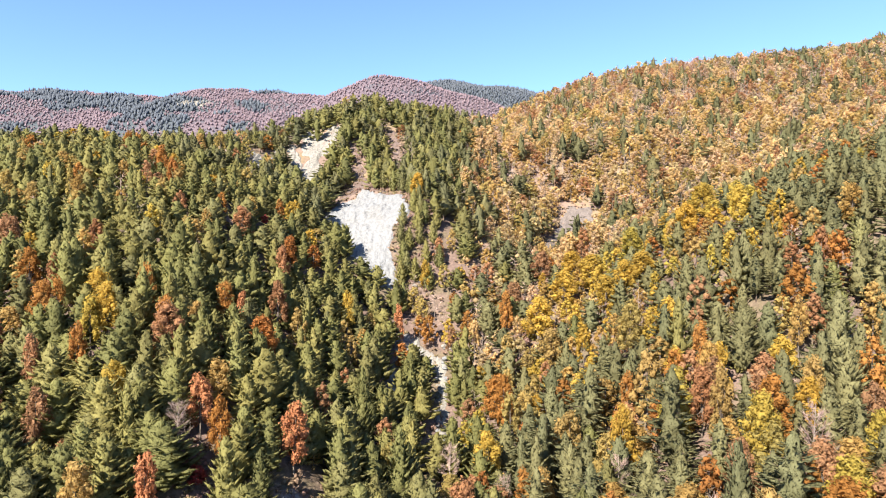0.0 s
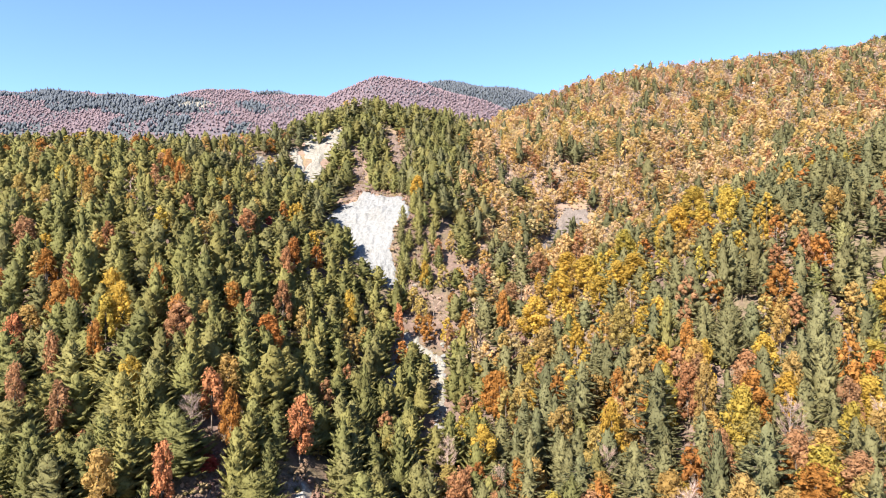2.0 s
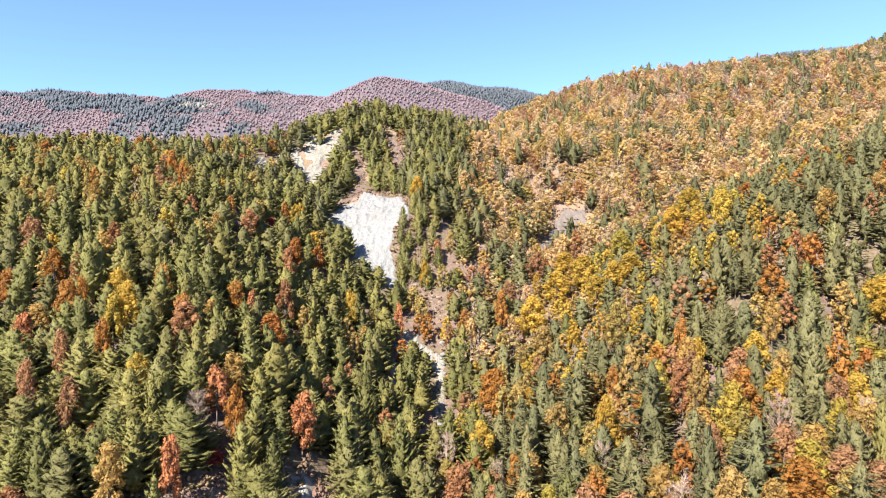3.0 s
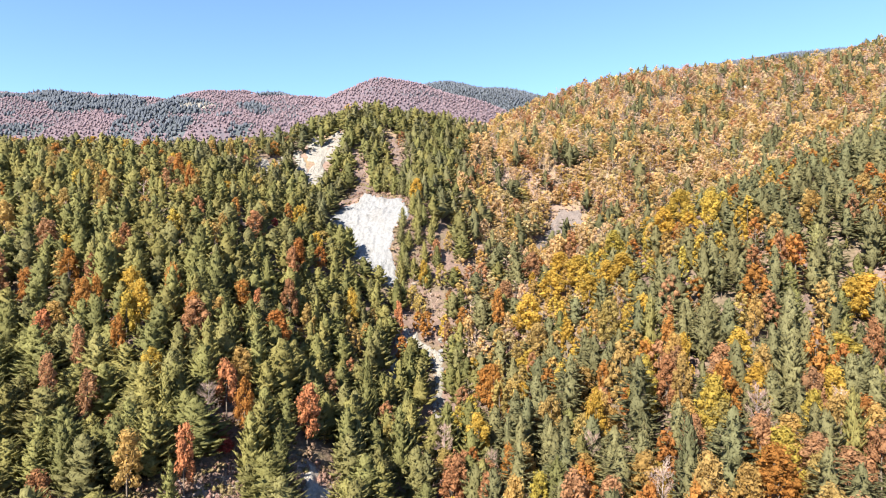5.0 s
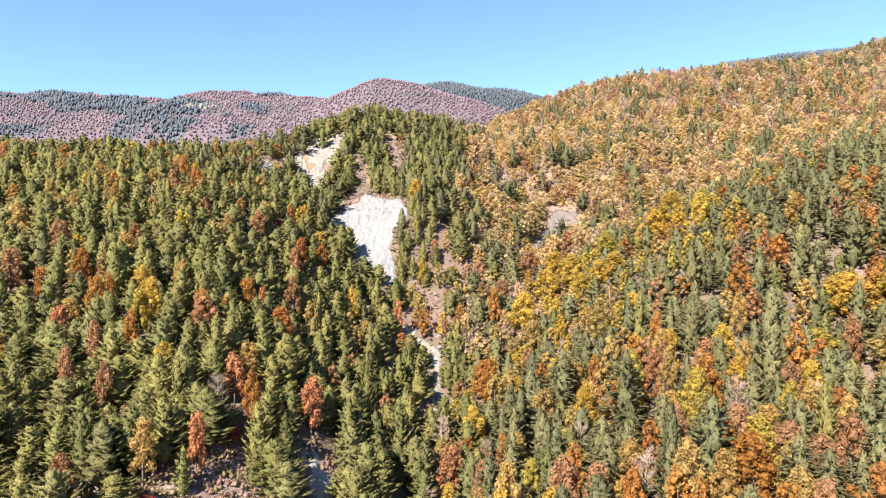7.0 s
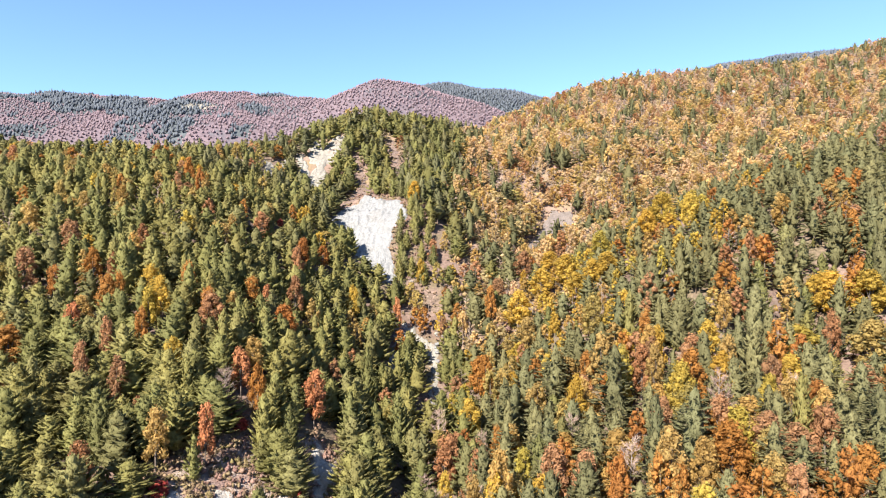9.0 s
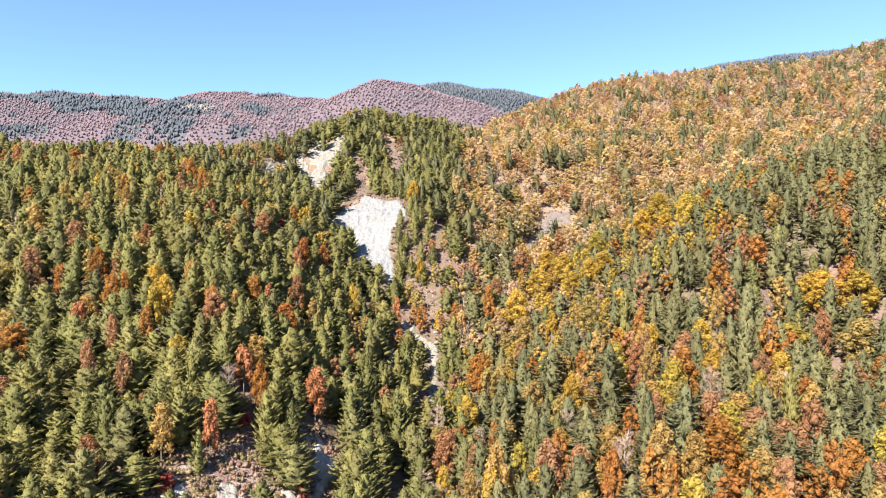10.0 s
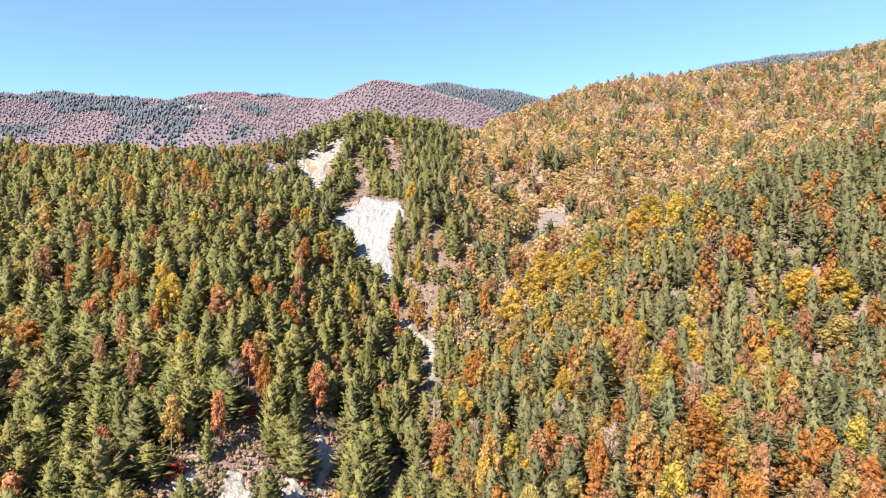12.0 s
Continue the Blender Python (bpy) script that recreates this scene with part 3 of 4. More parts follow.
def bare_shape(seed, twigs, h=9.0, wide=2.0):
    """A leafless tree: pale trunk, rising limbs and a haze of fine twigs."""
    rnd = np.random.RandomState(seed)
    trunk = [tube([(0, 0, -1.2), (rnd.normal(0, 0.15), rnd.normal(0, 0.15), h * 0.45), (0, 0, h)], [0.12, 0.08, 0.015] if twigs > 250 else [0.08, 0.05, 0.01], 5 if twigs > 250 else 3)]
    at, way = [], []
    n = 16 if twigs > 250 else 7
    for i in range(n):
        z = h * (0.3 + 0.6 * i / n)
        az = i * 2.4 + rnd.normal(0, 0.3)
        r = wide * (1 - 0.6 * i / n) * rnd.uniform(0.6, 1.1)
        tip = np.array([r * math.cos(az), r * math.sin(az), z + r * rnd.uniform(0.6, 1.3)])
        trunk.append(tube([(0, 0, z), tuple(tip)], [0.045, 0.01], 3))
        for j in range(twigs // n):
            q = rnd.uniform(0.3, 1)
            at.append(np.array([0, 0, z]) * (1 - q) + tip * q + rnd.normal(0, 0.12, 3))
            way.append(np.array([math.cos(az), math.sin(az), 1.2]) + rnd.normal(0, 0.6, 3))
    ln = rnd.uniform(0.6, 1.3, len(at))
    wd = 0.016 if twigs > 250 else 0.045
    return joined(trunk), sprays(np.array(at), np.array(way), ln, np.full(len(at), wd) * rnd.uniform(0.7, 1.4, len(at)), rnd)


def tree_thing(name, shape, bark_mat, leaf_mat, label, category):
    """A tree as a thing with its trunk and crown."""
    ob = tagged(new(name), label, category)
    new("trunk", mesh_of("trunk", *shape[0], [bark_mat], soft=True)).parent = ob
    new("crown", mesh_of("crown", *shape[1], [leaf_mat], soft=True)).parent = ob
    return ob


def wood(name, shapes, rows, bark_mat, leaf_mat, label, category="woodland", seed=1):
    """Many trees in one mesh. rows: x, y, height scale, width scale."""
    rnd = np.random.RandomState(seed)
    V, T, W, C, n = [], [], [], [], 0
    rows = np.asarray(rows, float)
    zs = land(rows[:, 0], rows[:, 1])
    for (x, y, sh, sw), z in zip(rows, zs):
        bole, crown = shapes[rnd.randint(len(shapes))]
        a, tint = rnd.uniform(0, 6.283), rnd.rand()
        c, s = math.cos(a), math.sin(a)
        for (v, f), which in ((bole, 0), (crown, 1)):
            q = np.empty_like(v)
            q[:, 0], q[:, 1], q[:, 2] = (c * v[:, 0] - s * v[:, 1]) * sw + x, (s * v[:, 0] + c * v[:, 1]) * sw + y, v[:, 2] * sh + z
            V.append(q)
            T.append(f + n)
            W.append(np.full(len(f), which))
            C.append(np.full(len(v), tint))
            n += len(v)
    ob = new(name, mesh_of(name, np.concatenate(V), np.concatenate(T), [bark_mat, leaf_mat], np.concatenate(W), np.concatenate(C), soft=True))
    return tagged(ob, label, category, kind="stuff")


# ---- single trees that stand out: x, y, height, crown width ----
ORANGE_TREES = [
    (-79.6, 106.4, 9.6, 2.8), (-74.5, 112, 10.3, 3.9), (-67.2, 104.2, 9.5, 3.1), (-65.2, 105.1, 9.6, 2.5), (-45.5, 101.5, 10.1, 3), (-42.6, 121.1, 9.9, 3.5),
    (-33.3, 114.2, 11, 5.3), (-54.9, 93.4, 9.9, 2.3), (-75.1, 86.2, 10.3, 6.4), (-30.7, 85.6, 11.3, 2.8), (-97.7, 193.2, 9.6, 3.7), (-79.9, 176.5, 10.1, 3.4),
    (-71, 163.2, 9.8, 2.8), (-69.3, 115.9, 9.5, 2.4), (-54.5, 114.2, 9.7, 2.4),
]
ORANGE_TREES_MORE = [
    (-38.3, 155.3, 10.2, 3.1), (16.1, 159.2, 12.8, 3.8), (46.1, 111.1, 11.9, 3.4), (47.1, 89, 13.2, 5.1), (33.6, 113.1, 11.6, 3.3), (12.6, 98.2, 10.1, 3),
    (66.4, 83, 10.2, 4.7), (95.9, 101.1, 10.7, 3.4), (84.9, 88.5, 11.3, 6), (44.6, 68.5, 13, 6.4), (60.9, 62.2, 11.4, 4.3), (61.9, 53.2, 10.5, 3.5),
    (28.6, 70.2, 9.9, 1.9), (35.8, 64.3, 9.5, 2.6), (11.5, 131.7, 11.7, 6.5),
]
RUST_TREES = [
    (52.3, 72.1, 11.4, 5.9), (55.8, 70.3, 10.8, 5.8), (-70.1, 112.2, 10, 3.3), (-87.3, 108.6, 11.2, 5.1), (-34.5, 129.9, 12, 4.1), (-59.6, 89.8, 10.3, 2.4),
    (-59.6, 81.6, 11.4, 2.6), (-52.9, 80.7, 10.8, 3.1), (-49, 62.9, 9.9, 3.9), (-138.5, 179.6, 10.1, 3.8), (-70.4, 125.6, 9.8, 3.1), (51.6, 99.5, 9.9, 5.4),
    (61.9, 88.9, 11.3, 3.3), (31.6, 106.7, 10.5, 3.8), (78.8, 89.3, 10.8, 6.1), (49.4, 59.1, 10.1, 3.3), (-86, 123, 10, 3.4), (-49.8, 154, 9.9, 5.1),
    (-38, 146.6, 11.7, 2.9), (28.5, 179.4, 10.9, 5.8), (18.8, 167, 10.7, 5.4),
]
RED_TREES = [
    (-39.1, 120.9, 10.2, 2.5), (-68.4, 93.9, 10.4, 2.9), (-34.7, 88.8, 10.3, 3.3), (-21.7, 90.5, 11.3, 3.6), (-35, 72.9, 10.9, 1.4), (-32.5, 81.8, 2.2, 2.7),
    (-11.3, 158.5, 11.9, 2.4), (-39, 65.7, 2.4, 3.5), (-55, 51.6, 9.5, 2.7), (-54.1, 61.1, 1.6, 1.5), (-48.5, 168.8, 1.9, 2.6), (81.4, 128.6, 3.1, 2.9),
    (72, 127.7, 3, 3.5), (86.6, 129.2, 2.2, 1.8), (-48.8, 243.1, 3.2, 3.5), (-20.3, 73, 1.4, 1.3),
]
YELLOW_TREES = [
    (-55.2, 101.9, 10.7, 3.9), (-56.6, 99.8, 9.6, 1.9), (-22.9, 148.9, 11.5, 3), (-5, 176.1, 10.1, 2.6), (-8.3, 203.9, 10.1, 4.7), (32.1, 164.9, 11.8, 7.2),
    (39.6, 166.8, 12, 7.9), (39.5, 150.2, 11.8, 6.6), (36.5, 175.8, 11.4, 7.6), (23.6, 153.2, 12.7, 7.4), (45.5, 125.4, 11, 4.3), (47.5, 147.9, 11.3, 7.2),
    (44.3, 151.8, 11, 5.7),
]
YELLOW_TREES_MORE = [
    (67.7, 161.8, 11.9, 7.8), (68.7, 144.5, 12.5, 5.8), (60.9, 155.8, 11.4, 6.1), (49.5, 162.8, 12.4, 6.4), (7.7, 108.5, 12.7, 5.6), (17.6, 71.6, 10.9, 5.5),
    (73.8, 100.7, 10.7, 8), (66.3, 90.8, 11.1, 5.1), (88.7, 114.8, 11.3, 8), (94.7, 110.6, 12.3, 7.3), (35.7, 56, 11, 4.6), (67.5, 64.4, 11.1, 3.5),
    (85.5, 114.9, 11.1, 5.3),
]
OCHRE_TREES = [
    (-41.3, 104, 9.7, 3.7), (-41.4, 70, 10.7, 3.7), (-92.9, 140.4, 9.9, 3.8), (-84.4, 143.8, 9.9, 3.8), (39.5, 130.6, 13.3, 5.9), (61.3, 106.9, 11.3, 3),
    (86.2, 97.5, 13.3, 8.2), (47.3, 60.9, 11.5, 4.7), (16.1, 124.4, 10.8, 4.3), (24.6, 141.5, 11.9, 6.3), (-84.6, 216.9, 9.8, 4.1), (-78.4, 218.8, 9.8, 4.1),
    (-101.3, 131.6, 9.8, 3.6), (-101.2, 143.9, 9.8, 3.8), (89.2, 135.1, 10.7, 4.6), (102.8, 137.5, 10.3, 4.6), (56.7, 50.6, 9.7, 3.4), (51.6, 50.9, 9.7, 3.5),
]
PINE_TREES = [
    (34.8, 94.7, 18.6, 8.6), (27.3, 115.3, 16.6, 8), (34.3, 70.6, 12.6, 6.5), (66.7, 76.4, 10.1, 9.4), (52.2, 108, 11.7, 6.4), (61, 93.9, 13.6, 6.3),
    (54.3, 87.7, 11.2, 5.4), (13.7, 90.6, 13.2, 6.1), (28.9, 88.5, 11.2, 4.9), (49.4, 60, 7.2, 6.7), (41.8, 78.6, 11.4, 6), (8.8, 82.4, 11.8, 5.2),
    (52.1, 133.1, 10, 6),
]
PINE_TREES_MORE = [
    (64.3, 119, 10.7, 6.9), (69, 108.5, 11.6, 5.4), (33.3, 129.1, 11.4, 5.3), (83.4, 91.4, 9.1, 5.6), (87.9, 124.3, 9.8, 6.4), (102.4, 110.4, 11.7, 6.5),
    (20.5, 99.6, 11, 5.4), (-28, 80.1, 10.4, 4.6), (-24.1, 82, 9.5, 4.1), (-41.6, 81.8, 11.2, 4.3), (-35.7, 70, 7.5, 3.1), (-27.3, 76.3, 5.3, 4.3),
    (-14.5, 112.1, 14.8, 5), (-6.9, 99, 14.1, 6),
]

TREES = ([("orange", *q) for q in ORANGE_TREES + ORANGE_TREES_MORE] + [("rust", *q) for q in RUST_TREES] + [("red", *q) for q in RED_TREES]
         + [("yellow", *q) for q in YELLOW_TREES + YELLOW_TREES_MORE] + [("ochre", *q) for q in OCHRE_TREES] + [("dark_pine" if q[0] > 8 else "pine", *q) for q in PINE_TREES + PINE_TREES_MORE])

# pines along the white scar
TREES += [("pine", *q, 7.5, 4.0) for q in ((-8.6, 204), (-7.6, 199), (-7.2, 194), (-11, 209), (-14, 213.5), (-17.5, 218), (-21.5, 223.5), (-7.6, 189), (-10, 184.5), (-10.5, 179.5), (-12.3, 190), (-12.6, 186), (-11.6, 182), (-12, 177.5), (-9.2, 196.5), (-7, 186), (-5, 182), (-3, 186.5), (-8, 178.5), (-4, 176.5), (-1, 181), (-5.5, 191.5), (-2, 191))]
# pines on the talus and tall dark pines at the spur's foot
TREES += [("pine", *q, 8.5, 4.6) for q in ((72, 112), (74.6, 119), (86, 128), (82.5, 114), (79.5, 108))]
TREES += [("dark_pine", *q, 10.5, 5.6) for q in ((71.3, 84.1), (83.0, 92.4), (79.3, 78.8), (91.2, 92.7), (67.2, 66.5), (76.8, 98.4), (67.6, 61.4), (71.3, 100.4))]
TREES = [q for q in TREES if not inside(q[1], q[2], BARE["upper_scar"])]

rng = np.random.RandomState(7)


def scatter(x0, x1, y0, y1, gap, seed):
    """Uneven even-handed planting: one place in each cell of a jittered grid."""
    r = np.random.RandomState(seed)
    X, Y = np.meshgrid(np.arange(x0, x1, gap), np.arange(y0, y1, gap))
    X = X + (np.arange(X.shape[0]) % 2)[:, None] * gap / 2
    return np.stack([(X + r.uniform(-0.42, 0.42, X.shape) * gap).ravel(), (Y + r.uniform(-0.42, 0.42, X.shape) * gap).ravel()], 1)


def creek_x(y):
    return np.interp(y, [20, 83, 120, 150, 163, 180], [-8, -6, -2, 0, -11, -14])


def in_view(x, y, side=14):
    """The wedge of the valley that the flight looks over."""
    return np.abs(x) < 0.74 * (y + 33) + side


spots = np.concatenate([scatter(-140, 8, 44, 120, 4.1, 11), scatter(8, 160, 44, 125, 4.3, 14), scatter(-200, 8, 120, 205, 4.2, 12), scatter(8, 220, 125, 205, 4.15, 16), scatter(-260, 10, 205, 485, 4.4, 13), scatter(10, 380, 205, 485, 3.9, 17), scatter(-75, 12, 205, 310, 7.0, 15)])
x, y = spots.T
ok = in_view(x, y)
for key, p in BARE.items():
    sparse = {"upper_scar": 0.1, "pink_flank": 0.4, "talus": 0.6}.get(key, 0)
    ok &= ~inside(x, y, grown(p, 0.6 if key in ("pink_flank", "scree_track", "talus") else (2.8 if key == "grey_bank" else (0.9 if key == "gully" else 1.2)))) | (rng.rand(len(x)) < sparse)
# only low growth stands just below the bare patches of the knoll
for key, share in (("upper_scar", 0.95), ("main_scar", 0.15), ("left_strip", 0.9), ("upper_strip", 0.9), ("upper_rib", 0.9), ("scree_track", 0.95), ("pink_flank", 0.75), ("grey_bank", 0.9)):
    for below in (3, 6, 9):
        ok &= ~(inside(x, y + below, BARE[key]) & (rng.rand(len(x)) < share))
ok &= ~(inside(x, y, OPEN_BANK) & (rng.rand(len(x)) < 0.95))
ok &= ~((np.abs(x - creek_x(y)) < 1.5 + 1.2 * waves(x, y, 15, 31)) & (y < 178))
# the far sides of the crests stay open ground
ok &= x > np.interp(y, [230, 245, 260, 290, 305, 320, 335, 400, 430, 460, 485], [-300, -108, -95, -72, -25, 0, 12, 16, 40, 180, 300])
for _, tx, ty, th, tw in TREES:
    ok &= (np.abs(x - tx) > 0.42 * tw + 0.9) | (y > ty + 1.8) | (y < ty - (3.2 if th > 4 else 6))
x, y = x[ok], y[ok]

# which kind grows where
patch, patch2 = waves(x, y, 34, 41), waves(x, y, 15, 42)
spur_back = 158 + 0.16 * np.clip(x - 60, 0, 200)                     # the spur's crest line
left = (x < creek_x(y) + 4) & (y < 205)
knoll = (y >= 190) & (x < 9 + 0.03 * (y - 200) + 5 * patch2) & (y < 345)
bowl = (y > np.where(x < 34, 203, 178)) & ~knoll & (x > 5) & (y > spur_back + 12)
crest = ~bowl & (x > 27) & (y > 126 + 0.25 * np.clip(x - 60, 0, 100)) & (x < 80)
p_pine = np.where(left, 0.90, 0.5)
p_pine = np.where((y > 120) & (x < -50), 0.76, p_pine)
p_pine = np.where(knoll, np.where(x > -62, 0.96, 0.8), p_pine)
p_pine = np.where(bowl, 0.04 + 0.42 * smooth(waves(x, y, 50, 47) + 0.6 * waves(x, y, 22, 48), 0.35, 0.8), p_pine)
p_pine = np.where(crest, 0.26, p_pine)
p_pine = np.where((x > 80) & ~bowl & (y > 105), 0.66, p_pine)
p_pine = np.where((x > 35) & (y < 72), 0.4, np.where((x > 66) & (y < 104), 0.55, p_pine))   # oaks at the spur's foot
mouth = (x > 7) & (x < 46) & (y > 146) & (y < 216) & ~bowl & ~crest                       # the mouth of the side valley
p_pine = np.where(mouth, 0.38, p_pine)
p_pine = np.where((x > 57) & (y < 100), 0.6, p_pine)
p_pine = np.clip(p_pine + 0.16 * patch * (p_pine < 0.9), 0.03, 0.98)
is_pine = rng.rand(len(x)) < p_pine
up_right = smooth(y + 0.25 * x, 300, 400)
kind = np.full(len(x), "pine", dtype=object)
for i in np.where(~is_pine)[0]:
    u = rng.rand()
    if bowl[i] or mouth[i]:
        w = [("tan", 0.42 - 0.2 * up_right[i]), ("ochre", 0.24 - 0.12 * up_right[i] + 0.08 * patch[i]), ("rust", 0.05 + 0.1 * up_right[i]), ("bare", 1.0)]
    elif crest[i]:
        w = [("yellow", 0.55), ("ochre", 0.30), ("orange", 0.08), ("bare", 1.0)]
    elif left[i]:
        w = [("orange", 0.15), ("rust", 0.10), ("ochre", 0.5), ("yellow", 0.16), ("bare", 1.0)]
    elif knoll[i]:
        w = [("bare", 0.2), ("rust", 0.3), ("orange", 0.1), ("ochre", 1.0)]
    elif y[i] < 72 or x[i] > 66:
        w = [("orange", 0.5), ("yellow", 0.1), ("ochre", 0.18), ("rust", 0.16), ("bare", 1.0)]
    else:
        w = [("ochre", 0.30), ("yellow", 0.26), ("rust", 0.18), ("orange", 0.14), ("bare", 1.0)]
    for name, share in w:
        kind[i] = name
        if u < share:
            break
        u -= share
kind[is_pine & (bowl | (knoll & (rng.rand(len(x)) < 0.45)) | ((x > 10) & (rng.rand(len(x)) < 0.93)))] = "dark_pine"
grow = np.clip(1.0 + 0.17 * rng.normal(size=len(x)) + 0.10 * waves(x, y, 45, 43), 0.6, 1.4)
grow = np.where(bowl, grow * np.where(is_pine, 1.1, 0.95), np.where((x > 10) & (y < 125), grow * 1.15, grow * np.where(knoll & (x > -62), 0.95, np.where(y > 140, 0.78, 0.88))))
spread = np.clip(1.0 + np.where(bowl, 0.22, 0.15) * rng.normal(size=len(x)), 0.6, 1.6) * np.where((x > 10) & (y < 125), np.where(is_pine, 1.28, 1.15), np.where(knoll & ~is_pine, 1.1, np.where(is_pine, np.where(bowl, 1.6, np.where(knoll & (x > -62), 1.65, np.where(y > 140, 1.36, 1.46))), np.where(bowl, 1.3, 1.0))))

near_pines = [pine_shape(100 + k, NEAR, 10.0, 2.1 + 0.13 * k, False) for k in range(6)] + [pine_shape(110 + k, NEAR, 9.5, 2.9, True) for k in range(3)]
next_pines = [pine_shape(120 + k, NEXT, 10.0, 2.1 + 0.15 * k, False) for k in range(5)] + [pine_shape(126 + k, NEXT, 9.5, 2.9, True) for k in range(2)]
mid_pines = [pine_shape(130 + k, MIDDLE, 10.0, 2.2 + 0.15 * k, False) for k in range(5)] + [pine_shape(140, MIDDLE, 9.5, 2.9, True)]
far_pines = [pine_shape(150 + k, FAR, 9.5, 2.4 + 0.15 * k, False) for k in range(4)] + [pine_shape(155 + k, FAR, 9.0, 3.1, True) for k in range(4)]
near_oaks = [oak_shape(200 + k, 15, COARSE, 1250, 10.0, 2.3 + 0.15 * k, 0.13, 0.25, 0.66) for k in range(7)]
broad_oaks = [oak_shape(210 + k, 30, COARSE, 1900, 10.0, 2.5, 0.08, 0.2, 0.54) for k in range(4)]
mid_oaks = [oak_shape(220 + k, 24, COARSE, 330, 10.0, 2.5, 0.05, 0.27, 0.5) for k in range(6)]
far_oaks = [oak_shape(240 + k, 20, EIGHT, 96, 9.5, 2.7, 0.02, 0.5, 0.48) for k in range(9)]
near_bare = [bare_shape(260 + k, 700) for k in range(3)]
far_bare = [bare_shape(270 + k, 49) for k in range(4)]

LOOKS = {
    "pine": ("pine_tree", near_pines[:6], mid_pines[:5], far_pines, PINE_BARK, PINE, "green pine with upswept needle branches on the slope", "pines on the slope"),
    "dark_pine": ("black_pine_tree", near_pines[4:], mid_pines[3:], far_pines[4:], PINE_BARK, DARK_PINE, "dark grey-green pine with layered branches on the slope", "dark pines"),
    "yellow": ("oak_tree", near_oaks, mid_oaks, far_oaks, OAK_BARK, YELLOW, "golden yellow autumn oak among pines", "yellow oaks"),
    "ochre": ("oak_tree", near_oaks, mid_oaks, far_oaks, OAK_BARK, OCHRE, "ochre brown autumn oak among pines", "ochre oaks"),
    "tan": ("oak_tree", near_oaks, mid_oaks, far_oaks, OAK_BARK, HAZED_TAN, "tan autumn oak on the upper slope", "tan oaks"),
    "orange": ("beech_tree", near_oaks, mid_oaks, far_oaks, OAK_BARK, ORANGE, "bright orange autumn beech among green pines", "orange beeches"),
    "rust": ("hornbeam_tree", near_oaks, mid_oaks, far_oaks, OAK_BARK, RUST, "rusty pink fading autumn tree among pines", "rust-coloured trees"),
    "red": ("maple_tree", near_oaks, mid_oaks, far_oaks, OAK_BARK, RED, "red autumn maple among green pines", "red maples"),
    "bare": ("bare_tree", near_bare, far_bare, far_bare, PALE_BARK, TWIG, "leafless pale-barked tree with fine twigs", "leafless trees"),
}
ORIGINALS = {}


def plant(kind_name, px, py, sh, sw, mat=None, label=None):
    """One tree as a thing of its own; the first of each shape is the original of the rest."""
    name, shapes, _, _, bark_mat, leaf_mat, words, group = LOOKS[kind_name]
    if shapes is near_oaks and sw > 0.95:
        shapes = broad_oaks
    k = rng.randint(len(shapes))
    key = (kind_name, k, mat, shapes is broad_oaks)
    m = pose(px, py, float(land(px, py)), 0, 0, rng.uniform(0, 360)) @ Matrix.Diagonal((sw, sw, sh, 1))
    if key in ORIGINALS:
        o = ORIGINALS[key]
        ob = copy_thing(o, m @ Matrix.Diagonal((1 / o.scale.x, 1 / o.scale.y, 1 / o.scale.z, 1)))
    else:
        ob = ORIGINALS[key] = tree_thing(name, shapes[k], bark_mat, mat or leaf_mat, label or words, "tree")
        ob.matrix_basis = m
    return tagged(ob, label or words, "tree", group)


# the trees that stand out
for name, tx, ty, th, tw in TREES:
    if th < 4:
        plant(name, tx, ty, max(th, 3.2) / 10, min(tw, 3.2) / 5.5, CRIMSON if name == "red" else None, "low crimson autumn shrub on a stony slope")
    else:
        plant(name, tx, ty, th / 10, max(tw, 2.6 if "pine" not in name else 3.4) / (3.9 if "pine" not in name else 4.9))

# the woods: the nearest stretch tree by tree, the rest as woodland
order = np.argsort(y - 0.12 * np.abs(x))
taken = np.zeros(len(x), bool)
limits = {"pine": 200, "dark_pine": 80, "yellow": 40, "ochre": 40, "tan": 10, "orange": 20, "rust": 30, "red": 20, "bare": 40}
for i in order:
    k = kind[i]
    if limits[k] > 0 and y[i] < 118:
        limits[k] -= 1
        taken[i] = True
        plant(k, x[i], y[i], grow[i], spread[i])
for k, (name, near, mid, far, bark_mat, leaf_mat, words, group) in LOOKS.items():
    for stretch, shapes, sel in (("near", {"pine": next_pines[:5], "dark_pine": next_pines[4:]}.get(k, mid), (y < 122)), ("middle", mid, (y >= 122) & (y < 190)), ("far", far, y >= 190)):
        sel = sel & ~taken & (kind == k)
        if sel.sum():
            wood(name.replace("_tree", "_woods"), shapes, np.stack([x[sel], y[sel], grow[sel], spread[sel]], 1), bark_mat, leaf_mat,
                 {"pine": "dense green pine woods on the hillside", "dark_pine": "dark grey-green pines in clumps on the hillside", "bare": "leafless grey-brown woods on the hillside"}.get(k, "autumn woods of " + group + " on the hillside"), seed=ord(k[0]) + len(shapes))


